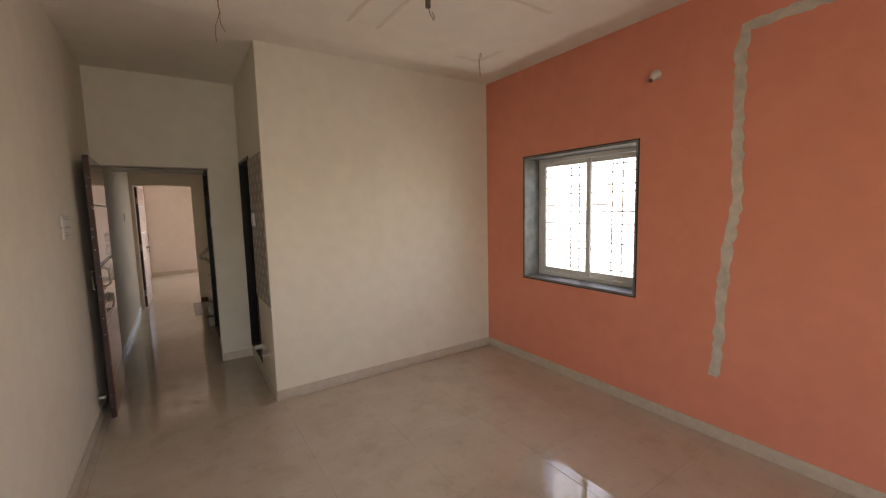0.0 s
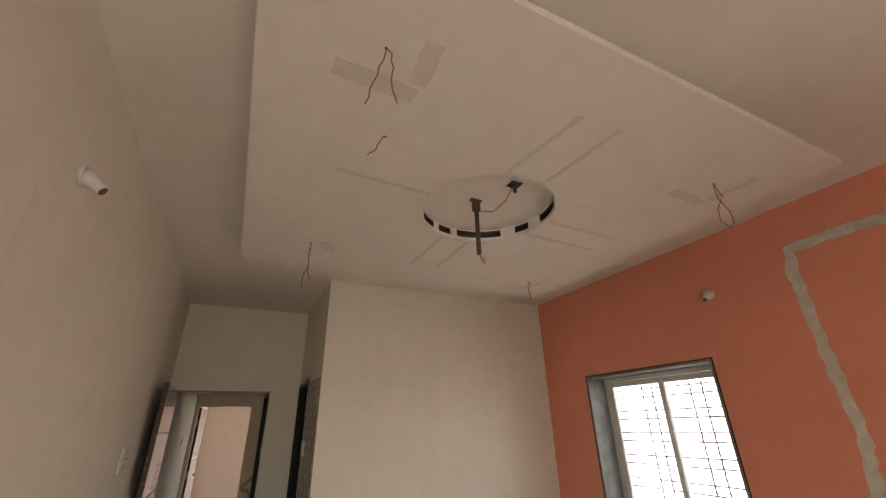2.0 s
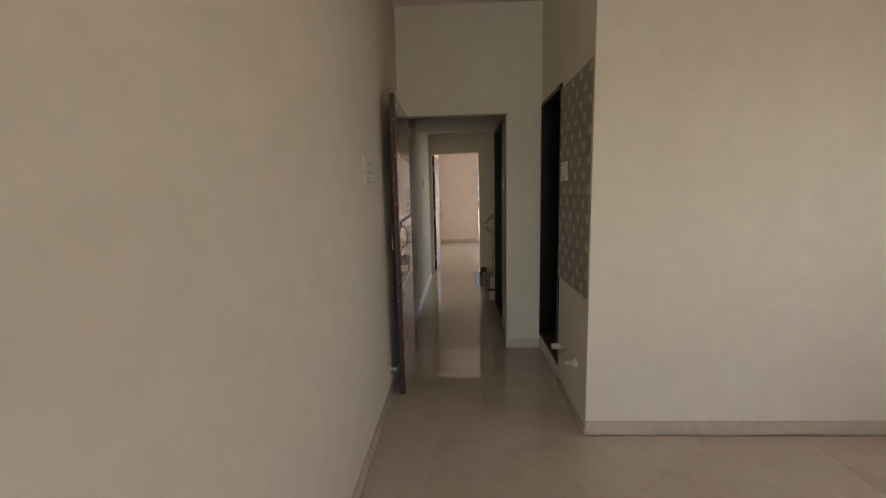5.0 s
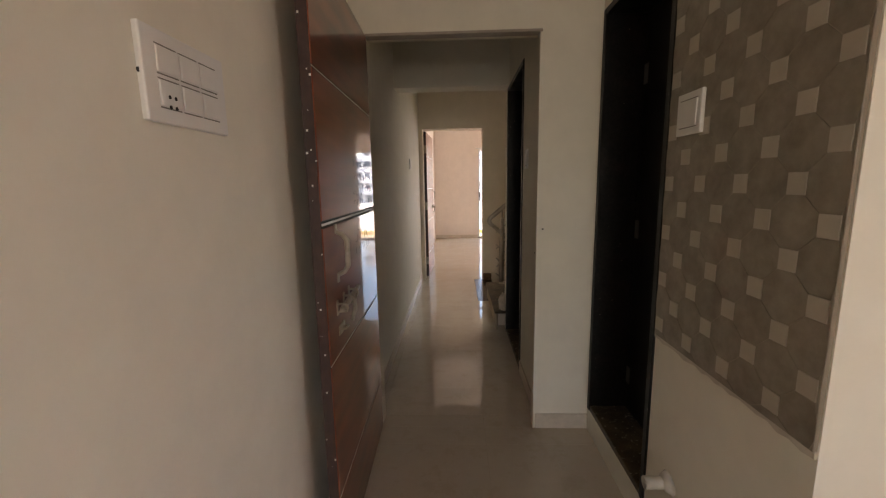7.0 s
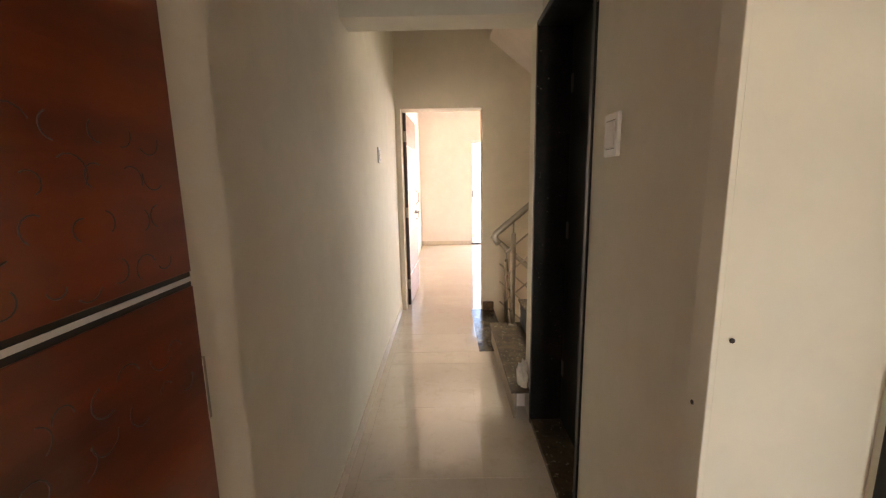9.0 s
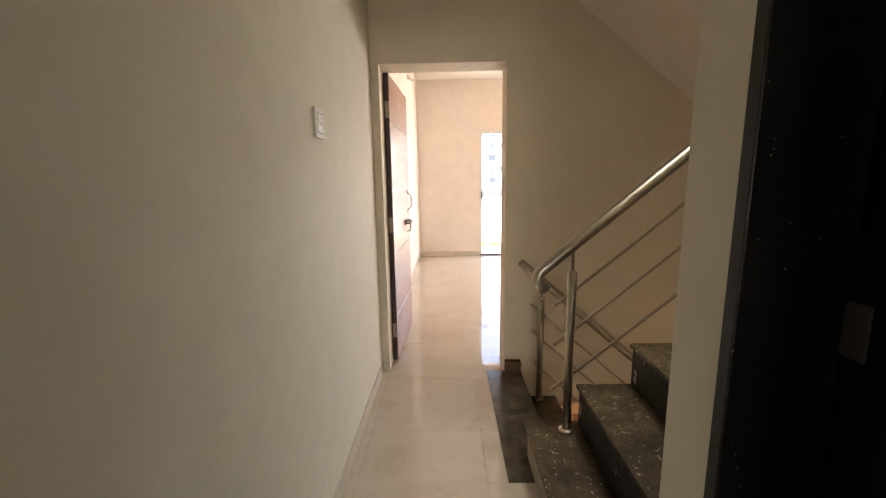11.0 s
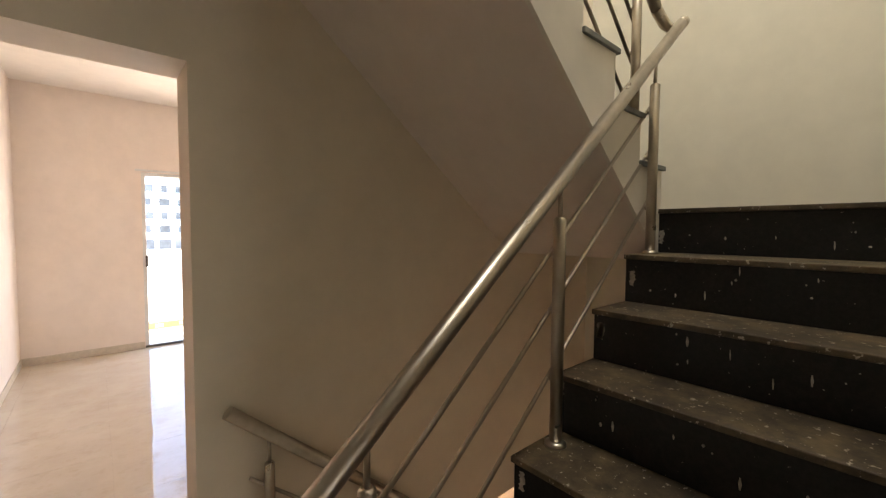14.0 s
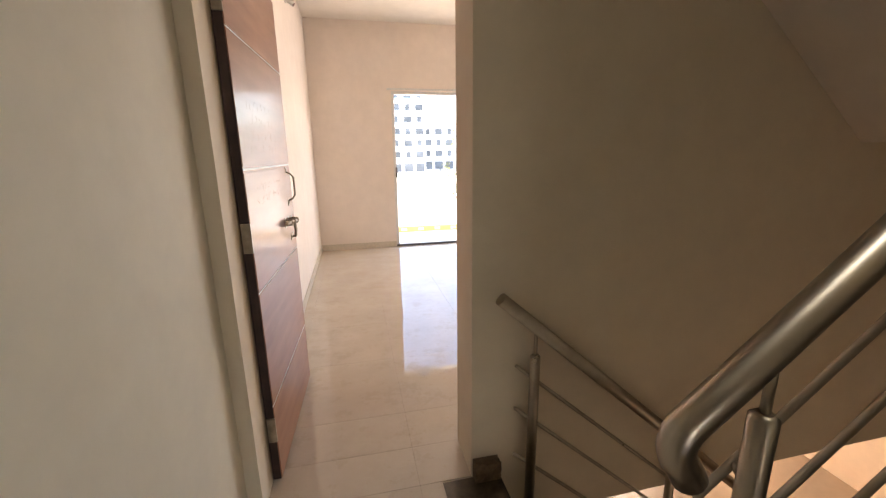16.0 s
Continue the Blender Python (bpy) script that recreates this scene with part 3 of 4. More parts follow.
# ---- doors ----
def door_leaf(name, x0, x1, y_near, y_far, z1, handle_y, hinge_y, label, skin=VENEER, groove=BLACKLINE, dz=0.0):
    """A veneered flush door standing open along a wall; its show face looks to +x."""
    d = thing(name, label, "door")
    part("leaf", box(bmesh.new(), (x0, y_near, 0.012), (x1 - 0.004, y_far, z1), 0.002), DOORCORE, d, "dark brown door edge with scuffed paint")
    cuts = [0.012] + [z + dz for z in (0.30, 0.78, 1.24, 1.70)] + [z1]
    wide = 1.24 + dz

    def gap(z):
        return 0.012 if abs(z - wide) < 0.01 else 0.005
    for a, b in zip(cuts, cuts[1:]):
        part("veneer_panel", box(bmesh.new(), (x1 - 0.004, y_near + 0.002, a + gap(a)), (x1, y_far - 0.002, b - gap(b)), 0.001), skin, d, "glossy red-brown veneer panel")
    for a in cuts[1:-1]:
        part("groove", box(bmesh.new(), (x1 - 0.0042, y_near + 0.002, a - gap(a)), (x1 - 0.0025, y_far - 0.002, a + gap(a))), groove, d, "narrow groove")
        part("inlay_strip", box(bmesh.new(), (x1 - 0.003, y_near + 0.002, a - gap(a) * 0.3), (x1 - 0.0005, y_far - 0.002, a + gap(a) * 0.3), 0.0005), ALU, d, "silver inlay strip")

    def fitting(kind, bm, material, parent, label=""):
        bmesh.ops.translate(bm, verts=bm.verts, vec=(0, 0, dz))
        return part(kind, bm, material, parent, label)

    s = 1 if handle_y < (y_near + y_far) / 2 else -1
    h = bmesh.new()
    tube(h, [(x1, handle_y, 1.205), (x1 + 0.022, handle_y + 0.004, 1.195), (x1 + 0.036, handle_y + 0.006, 1.175), (x1 + 0.036, handle_y + 0.006, 1.085), (x1 + 0.022, handle_y + 0.004, 1.065), (x1, handle_y, 1.055)], [q * (0.6 if dz else 1.0) for q in (0.007, 0.008, 0.009, 0.009, 0.008, 0.007)], 10)
    handle = fitting("pull_handle", h, HARDWARE, d, "paint-smeared steel pull handle")
    for z in (1.215, 1.045):
        q = bmesh.new()
        box(q, (x1, handle_y - 0.012, z - 0.016), (x1 + 0.004, handle_y + 0.012, z + 0.016), 0.002)
        tube(q, [(x1 + 0.004, handle_y, z), (x1 + 0.006, handle_y, z)], 0.004, 8)
        fitting("handle_plate", q, HARDWARE, handle)
    b = bmesh.new()
    tube(b, [(x1 + 0.022, handle_y - s * 0.055, 0.945), (x1 + 0.022, handle_y - s * 0.045, 0.946), (x1 + 0.022, handle_y + s * 0.20, 0.962), (x1 + 0.022, handle_y + s * 0.205, 0.962)], [0.007, 0.010, 0.009, 0.006], 12)
    bolt = fitting("sliding_bolt", b, HARDWARE, d, "paint-smeared steel sliding bolt")
    for dy, zz in ((-0.03, 0.947), (0.055, 0.952), (0.13, 0.957)):
        q = bmesh.new()
        yy = handle_y + s * dy
        box(q, (x1, yy - 0.010, zz - 0.026), (x1 + 0.003, yy + 0.010, zz + 0.026), 0.001)
        tube(q, [(x1 + 0.003, yy, zz - 0.014), (x1 + 0.033, yy, zz - 0.012), (x1 + 0.036, yy, zz), (x1 + 0.033, yy, zz + 0.012), (x1 + 0.003, yy, zz + 0.014)], 0.004, 8)
        fitting("bolt_clip", q, HARDWARE, bolt)
    q = bmesh.new()
    yy = handle_y + s * 0.075
    tube(q, [(x1 + 0.034, yy, 0.955), (x1 + 0.037, yy - s * 0.015, 0.91), (x1 + 0.03, yy - s * 0.03, 0.875)], [0.007, 0.006, 0.005], 8)
    tube(q, [(x1 + 0.034, yy + s * 0.008, 0.955), (x1 + 0.037, yy + s * 0.004, 0.91), (x1 + 0.03, yy - s * 0.018, 0.872)], [0.006, 0.006, 0.005], 8)
    fitting("hasp", q, HARDWARE, bolt, "hanging steel hasp")
    q = bmesh.new()
    box(q, (x1, handle_y - 0.03, 0.845), (x1 + 0.004, handle_y + 0.045, 0.88), 0.002)
    tube(q, [(x1 + 0.004, handle_y - 0.01, 0.862), (x1 + 0.022, handle_y - 0.01, 0.866), (x1 + 0.022, handle_y + 0.02, 0.866), (x1 + 0.004, handle_y + 0.02, 0.862)], 0.004, 8)
    fitting("staple_plate", q, HARDWARE, d, "steel staple plate")
    for z in (0.25, 1.05, 1.85):
        q = bmesh.new()
        box(q, (x0 + 0.004, hinge_y - 0.004, z - 0.055), (x1 + 0.001, hinge_y + 0.004, z + 0.055), 0.001)
        part("hinge", q, HARDWARE, d, "paint-smeared steel butt hinge")
    return d


room_door = door_leaf("room_door", 0.045, 0.082, 0.474, 1.345, 2.075, 0.612, 1.346, "open red-brown veneered door with silver inlay lines against the wall")
room_door.matrix_world = pose(0.082, 1.346, 0) @ pose(0, 0, 0, 0, 0, 1.5) @ pose(-0.082, -1.346, 0)
door_far = door_leaf("far_door", 0.055, 0.092, 5.062, 5.88, 2.09, 5.77, 5.060, "open veneered door leading to the far room, paled by painted sheen", SHEEN_VENEER, SHEEN_VENEER, 0.055)
door_far.matrix_world = pose(0.087, 5.062, 0) @ pose(0, 0, 0, 0, 0, -2.5) @ pose(-0.087, -5.062, 0)


def black_doorway(x_wall, x_deep, y0, y1, z0, z1, label):
    d = thing("bathroom_door", label, "door")
    for a, b in (((x_wall - 0.008, y0, z0), (x_deep, y0 + 0.03, z1)), ((x_wall - 0.008, y1 - 0.03, z0), (x_deep, y1, z1)), ((x_wall - 0.008, y0 + 0.03, z1 - 0.03), (x_deep, y1 - 0.03, z1))):
        part("frame_slab", box(bmesh.new(), a, b, 0.003), GRANITE, d, "black granite door frame")
    part("threshold", box(bmesh.new(), (x_wall - 0.004, y0 + 0.03, z0), (x_deep, y1 - 0.03, z0 + 0.03), 0.004), TREAD, d, "dark granite threshold")
    leaf = part("leaf", box(bmesh.new(), (x_deep - 0.035, y0 + 0.033, z0 + 0.035), (x_deep, y1 - 0.033, z1 - 0.033), 0.002), BLACKDOOR, d, "very dark brown flush door, closed")
    for z in (0.35, 1.12, 1.85):
        q = bmesh.new()
        box(q, (x_deep - 0.038, y1 - 0.075, z - 0.045), (x_deep - 0.034, y1 - 0.035, z + 0.045), 0.001)
        part("hinge", q, IRON, leaf, "dull steel hinge")
    q = bmesh.new()
    tube(q, [(x_deep - 0.05, y0 + 0.06, 1.1), (x_deep - 0.05, y0 + 0.20, 1.1)], 0.007, 8)
    box(q, (x_deep - 0.045, y0 + 0.08, 1.08), (x_deep - 0.034, y0 + 0.17, 1.12), 0.002)
    part("sliding_bolt", q, IRON, leaf, "steel sliding bolt")
    return d


black_doorway(1.224, 1.44, 0.675, 1.335, 0.13, 2.15, "closed dark bathroom door in a black granite frame beside a tiled wall")
black_doorway(0.962, 1.16, 2.035, 2.85, 0.0, 2.15, "closed dark bathroom door in a black granite frame by the stairs")

# ---- window in the orange wall ----
WY0, WY1, WZ0, WZ1 = -1.772, -0.56, 0.885, 2.103
win = thing("window_1", "white aluminium sliding window with iron grille in a grey stone reveal", "window", kind="structure")
for a, b in (((RX - 0.006, WY0, WZ0), (RX + 0.3, WY0 + 0.018, WZ1)), ((RX - 0.006, WY1 - 0.018, WZ0), (RX + 0.3, WY1, WZ1)), ((RX - 0.006, WY0 + 0.018, WZ0), (RX + 0.3, WY1 - 0.018, WZ0 + 0.018)), ((RX - 0.006, WY0 + 0.018, WZ1 - 0.018), (RX + 0.3, WY1 - 0.018, WZ1))):
    part("reveal_slab", box(bmesh.new(), a, b, 0.002), GREYSTONE, win, "grey stone reveal")
for a, b in (((RX - 0.004, WY0 - 0.009, WZ0 - 0.009), (RX + 0.001, WY0, WZ1 + 0.009)), ((RX - 0.004, WY1, WZ0 - 0.009), (RX + 0.001, WY1 + 0.009, WZ1 + 0.009)), ((RX - 0.004, WY0, WZ0 - 0.009), (RX + 0.001, WY1, WZ0)), ((RX - 0.004, WY0, WZ1), (RX + 0.001, WY1, WZ1 + 0.009))):
    part("sealant_line", box(bmesh.new(), a, b), BLACKLINE, win, "black sealant line")
FX = RX + 0.20
iy0, iy1, iz0, iz1 = WY0 + 0.018, WY1 - 0.018, WZ0 + 0.018, WZ1 - 0.018
for a, b in (((FX, iy0, iz0), (FX + 0.07, iy0 + 0.035, iz1)), ((FX, iy1 - 0.035, iz0), (FX + 0.07, iy1, iz1)), ((FX, iy0 + 0.035, iz0), (FX + 0.07, iy1 - 0.035, iz0 + 0.035)), ((FX, iy0 + 0.035, iz1 - 0.035), (FX + 0.07, iy1 - 0.035, iz1))):
    part("window_frame", box(bmesh.new(), a, b, 0.003), ALU, win, "white aluminium frame")
ym = (iy0 + iy1) / 2
for n, (ya, yb, fx) in enumerate(((iy0 + 0.037, ym + 0.03, FX + 0.036), (ym - 0.03, iy1 - 0.037, FX + 0.008))):
    sash = bmesh.new()
    za, zb = iz0 + 0.037, iz1 - 0.037
    for a, b in (((fx, ya, za), (fx + 0.024, ya + 0.045, zb)), ((fx, yb - 0.045, za), (fx + 0.024, yb, zb)), ((fx, ya + 0.045, za), (fx + 0.024, yb - 0.045, za + 0.045)), ((fx, ya + 0.045, zb - 0.045), (fx + 0.024, yb - 0.045, zb))):
        box(sash, a, b, 0.002)
    sash = part("sash", sash, ALU, win, "white aluminium sliding sash")
    pane = part("pane", box(bmesh.new(), (fx + 0.010, ya + 0.045, za + 0.045), (fx + 0.014, yb - 0.045, zb - 0.045)), GLASS, sash, "clear patterned glass")
    pane.visible_shadow = False
for i in range(6):
    for dz in (-0.033, 0.033):
        z = 1.0515 + 0.1775 * i + dz
        part("grille_bar", tube(bmesh.new(), [(RX + 0.285, iy0, z), (RX + 0.285, iy1, z)], 0.0052, 6), IRON, win, "thin iron grille bar")
for y in (-0.915, -1.014, -1.366, -1.466):
    n = 56
    zs = [iz0 + (iz1 - iz0) * k / n for k in range(n + 1)]
    part("grille_bar", tube(bmesh.new(), [(RX + 0.293 + 0.002 * math.sin(k * 1.57), y + 0.002 * math.cos(k * 1.57), z) for k, z in enumerate(zs)], [0.0085 if k % 2 else 0.0042 for k in range(n + 1)], 6), IRON, win, "twisted iron grille bar")

# ---- balcony opening and outside ----
balc = thing("window_2", "white aluminium sliding frame of the balcony opening", "window", kind="structure")
for a, b in (((1.048, BW + 0.02, 0.02), (1.088, BW + 0.09, 2.19)), ((3.56, BW + 0.02, 0.02), (3.60, BW + 0.09, 2.19)), ((1.088, BW + 0.02, 2.15), (3.56, BW + 0.09, 2.19)), ((1.088, BW + 0.02, 0.02), (3.56, BW + 0.09, 0.032))):
    part("window_frame", box(bmesh.new(), a, b, 0.003), ALU, balc)
part("track", box(bmesh.new(), (1.048, BW - 0.004, 0.002), (3.60, BW + 0.0195, 0.028), 0.002), IRON, balc, "dark sliding track")
part("head_strip", box(bmesh.new(), (0.99, BW - 0.02, 2.20), (3.65, BW - 0.0005, 2.225), 0.003), ALU, balc, "pale head strip")
lock = bmesh.new()
box(lock, (1.073, BW - 0.003, 1.02), (1.10, BW + 0.0195, 1.16), 0.003)
tube(lock, [(1.087, BW - 0.02, 1.04), (1.087, BW - 0.02, 1.14)], 0.007, 8)
part("latch", lock, IRON, balc, "small dark latch")
one("balcony_floor", box(bmesh.new(), (0.2, BW + 0.2, -0.15), (4.6, BW + 1.6, -0.01)), FLOOR, "tiled balcony floor", "floor", kind="structure")
YELLOW = plain("pale_yellow_tile", (0.62, 0.44, 0.13), 0.4)
kerb = thing("balcony_kerb", "low yellow tiled kerb with grey squares along the balcony", "kerb", kind="structure")
part("kerb_body", box(bmesh.new(), (0.2, 10.5, -0.01), (4.6, 10.66, 0.085), 0.004), YELLOW, kerb)
for i in range(14):
    part("square", box(bmesh.new(), (0.35 + 0.3 * i, 10.495, 0.012), (0.45 + 0.3 * i, 10.4995, 0.062), 0.001), PUTTY, kerb, "grey square tile")
one("ground", box(bmesh.new(), (-600, 9.62, -3.6), (600, 1500, -3.4)), GROUND, "dusty pale open ground", "ground", kind="structure")


def apartment_block(x0, x1, y, floors, storey, depth, bays, balconies, label):
    """A block of flats far across the open ground."""
    house = thing("apartment_building", label, "building")
    z0 = -3.4
    top = z0 + floors * storey
    part("wall", box(bmesh.new(), (x0, y, z0), (x1, y + depth, top)), FACADE, house)
    part("roof", box(bmesh.new(), (x0 - 0.3, y - 0.3, top), (x1 + 0.3, y + depth + 0.3, top + 0.9)), FACADE, house)
    w = (x1 - x0) / bays
    for f in range(floors):
        zf = z0 + f * storey
        for b in range(bays):
            xa = x0 + b * w
            if f == 0:
                # Flat dark slab: the shade inside the parking floor put into colour.
                part("parking_opening", box(bmesh.new(), (xa + 0.4, y - 0.03, zf + 0.2), (xa + w - 0.4, y - 0.004, zf + storey - 0.7)), GLASS_AND_SHADE, house, "dark slab for a shaded parking opening")
                continue
            wide = (b + f) % 2 == 0
            m = w * (0.18 if wide else 0.32)
            win_ob = part("window", box(bmesh.new(), (xa + m, y - 0.05, zf + 0.9), (xa + w - m, y - 0.004, zf + storey - 0.6)), GLASS_AND_SHADE, house, "dark window")
            part("sill", box(bmesh.new(), (xa + m - 0.1, y - 0.22, zf + 0.78), (xa + w - m + 0.1, y - 0.003, zf + 0.89)), FACADE, win_ob)
            if balconies and b % 3 != 2:
                bal = part("balcony", box(bmesh.new(), (xa + 0.15, y - 1.3, zf), (xa + w - 0.15, y - 0.003, zf + 0.18)), FACADE, house, "white balcony slab")
                part("parapet", box(bmesh.new(), (xa + 0.15, y - 1.3, zf + 0.181), (xa + w - 0.15, y - 1.2, zf + 0.75)), BLUE, bal, "pale blue balcony front")
    return house


BLUE = plain("pale_blue_paint", (0.24, 0.36, 0.43), 0.6)
apartment_block(1.5, 20.0, 112, 8, 3.0, 14, 6, True, "white and pale blue apartment building across open ground")
apartment_block(22, 52, 128, 4, 3.2, 14, 9, False, "low white apartment building far off")


def tree(x, y, z, h, label):
    rnd = random.Random(5)
    t = thing("tree", label, "tree")
    trunk = bmesh.new()
    tube(trunk, [(x, y, z), (x + 0.1, y, z + h * 0.35), (x - 0.05, y + 0.1, z + h * 0.75)], [0.16, 0.12, 0.05], 8)
    tips = []
    for i in range(14):
        a, f = rnd.uniform(0, 6.28), rnd.uniform(0.35, 0.8)
        s0 = Vector((x, y, z + h * f))
        e = s0 + Vector((math.cos(a) * h * 0.28, math.sin(a) * h * 0.28, h * rnd.uniform(0.08, 0.28)))
        m = (s0 + e) / 2 + Vector((0, 0, 0.15))
        tube(trunk, [s0, m, e], [0.045, 0.03, 0.012], 6)
        tips += [m, e, (m + e) / 2]
    part("trunk", trunk, plain("grey_bark", (0.16, 0.12, 0.09), 0.9), t)
    crown = bmesh.new()
    for p in tips:
        for _ in range(42):
            c = p + Vector([rnd.gauss(0, 0.32) for _ in range(3)])
            u = Vector([rnd.uniform(-1, 1) for _ in range(3)]).normalized()
            v = u.orthogonal().normalized()
            s = rnd.uniform(0.04, 0.09)
            crown.faces.new([crown.verts.new(c + q) for q in (u * s * 1.7, v * s * 0.6, u * -s * 1.7, v * -s * 0.6)])
    part("crown", crown, plain("dry_green_leaves", (0.12, 0.13, 0.04), 0.7), t, "sparse dry green leaves")


tree(7.2, 25, -3.4, 6.0, "small tree with sparse dry leaves beyond the balcony")

# ---- room one: walls and ceiling fittings ----
def strip_outline(points, width, rnd, wobble):
    """A ragged band along a line of (u, v) points."""
    left, right = [], []
    for i, p in enumerate(points):
        a, b = points[max(i - 1, 0)], points[min(i + 1, len(points) - 1)]
        d = Vector((b[0] - a[0], b[1] - a[1])).normalized()
        n = Vector((-d.y, d.x))
        left.append(tuple(Vector(p) + n * (width / 2 + rnd.uniform(-wobble, wobble))))
        right.append(tuple(Vector(p) - n * (width / 2 + rnd.uniform(-wobble, wobble))))
    return left + right[::-1]


def dense(points, step):
    out = []
    for a, b in zip(points, points[1:]):
        n = max(1, int(math.dist(a, b) / step))
        out += [(a[0] + (b[0] - a[0]) * i / n, a[1] + (b[1] - a[1]) * i / n) for i in range(n)]
    return out + [points[-1]]


rnd = random.Random(11)
chase = dense([(-2.345, 0.435), (-2.367, 0.55), (-2.375, 0.99), (-2.392, 1.31), (-2.435, 1.61), (-2.42, 2.09), (-2.415, 2.54), (-2.44, 2.67), (-2.74, 2.69), (-3.3, 2.65), (-4.2, 2.65)], 0.035)
one("wall_chase_filling", prism(bmesh.new(), strip_outline(chase, 0.062, rnd, 0.009), "x", RX - 0.003, RX + 0.001), PUTTY, "ragged grey cement filling over a wiring chase", "wall repair", kind="structure")
stain = dense([(-2.15, 2.35), (-2.146, 2.08), (-2.12, 1.70), (-2.085, 1.5), (-2.12, 1.36), (-2.12, 1.18), (-2.13, 0.9), (-2.14, 0.45)], 0.05)
SMEAR = plain("faint_putty_smear", (0.80, 0.725, 0.64), 0.85, var=0.03)
one("wall_putty_smear", prism(bmesh.new(), strip_outline(stain, 0.062, rnd, 0.006), "x", -0.001, 0.0004), SMEAR, "faint smeared putty line on the wall", "wall repair", kind="structure")
FILLER = plain("beige_ceiling_filler", (0.745, 0.675, 0.59), 0.85, var=0.05, scale=12)


def filler(points, width, name="ceiling_filler"):
    one(name, prism(bmesh.new(), strip_outline(dense(points, 0.03), width, rnd, 0.004), "z", PZ - 0.0022, PZ + 0.001), FILLER, "beige filler band on the ceiling panel", "ceiling repair", group="ceiling filler bands", kind="structure")


filler([(0.725, -2.546), (1.02, -2.524)], 0.07)
filler([(1.005, -2.58), (1.0, -2.76)], 0.07)
filler([(2.49, -2.48), (2.75, -2.456)], 0.055)
filler([(2.757, -2.50), (2.765, -2.735)], 0.05)
filler([(2.54, -0.88), (2.745, -0.878)], 0.035)
filler([(2.763, -0.905), (2.783, -1.15)], 0.035)
filler([(0.965, -1.148), (1.01, -1.02)], 0.075)
for a, b in (((1.60, -2.28), (1.655, -2.703)), ((1.825, -2.28), (1.858, -2.713)), ((2.105, -1.95), (2.63, -1.926)), ((2.085, -1.752), (2.64, -1.74)), ((1.608, -1.01), (1.62, -1.52)), ((1.807, -1.0), (1.81, -1.51)), ((0.858, -1.968), (1.34, -1.942))):
    filler([a, b], 0.024)


def wire(points, label="thin bare electric wires hanging from the ceiling", radius=0.0022):
    w = thing("hanging_wire", label, "wire", group="hanging wires")
    for k, pts in enumerate(points):
        part("strand", tube(bmesh.new(), pts, radius, 5), COPPER, w)


for (x, y), ln in (((0.862, -2.677), 0.24), ((0.88, -1.103), 0.30), ((2.672, -1.014), 0.17), ((0.993, -2.273), 0.12)):
    r2 = random.Random(int(x * 1000))
    strands = []
    for k in range(2 if ln > 0.15 else 1):
        px, py, pts = x, y, []
        for i in range(9):
            pts.append((px, py, PZ + 0.004 - ln * (1 - 0.12 * k) * i / 8))
            px += r2.uniform(-0.012, 0.012) + (0.006 if k else -0.004)
            py += r2.uniform(-0.012, 0.012)
        strands.append(pts)
    wire(strands)
    one("wire_hole", tube(bmesh.new(), [(x, y, PZ - 0.0015), (x, y, PZ + 0.002)], 0.005, 8), BLACKLINE, "small dark hole in the ceiling panel", "hole", group="wire holes")

wire([[(2.607, -2.616, PZ + 0.004), (2.609, -2.612, PZ - 0.06), (2.60, -2.62, PZ - 0.10), (2.64, -2.63, PZ - 0.16), (2.645, -2.632, PZ - 0.22), (2.61, -2.625, PZ - 0.255), (2.575, -2.61, PZ - 0.22), (2.585, -2.612, PZ - 0.15), (2.625, -2.622, PZ - 0.09)],
      [(2.607, -2.617, PZ + 0.004), (2.615, -2.622, PZ - 0.05), (2.632, -2.63, PZ - 0.085)]], "bare electric wire looped below the ceiling panel")
fan = thing("fan_rod", "bare ceiling fan down rod without its fan", "fan rod")
fx, fy = 1.655, -1.88
part("rod", tube(bmesh.new(), [(fx, fy, RZ - 0.05), (fx, fy, 2.54)], 0.0125, 12), RUST, fan, "rusty steel rod")
part("hook_plate", box(bmesh.new(), (fx - 0.034, fy - 0.014, RZ - 0.01), (fx + 0.034, fy + 0.014, RZ), 0.002), IRON, fan)
part("clamp", box(bmesh.new(), (fx - 0.02, fy - 0.014, RZ - 0.075), (fx + 0.02, fy + 0.014, RZ - 0.012), 0.003), RUST, fan)
part("wire", tube(bmesh.new(), [(fx, fy, 2.545), (fx + 0.01, fy, 2.515), (fx + 0.03, fy, 2.49), (fx + 0.035, fy, 2.51), (fx + 0.02, fy, 2.525)], 0.002, 5), COPPER, fan)
part("wire", tube(bmesh.new(), [(fx + 0.01, fy, RZ - 0.07), (fx + 0.06, fy - 0.07, RZ - 0.10), (fx + 0.10, fy - 0.15, RZ - 0.06), (fx + 0.105, fy - 0.215, RZ - 0.005)], 0.003, 6), COPPER, fan)
one("wire_box", box(bmesh.new(), (1.73, -2.13, RZ - 0.003), (1.80, -2.07, RZ + 0.001), 0.001), BLACKLINE, "dark ragged wire hole beside the fan rod", "hole")
one("wire_connector", box(bmesh.new(), (1.757, -2.108, RZ - 0.05), (1.773, -2.092, RZ - 0.004), 0.003), IRON, "small dark wire connector hanging from its hole", "connector")


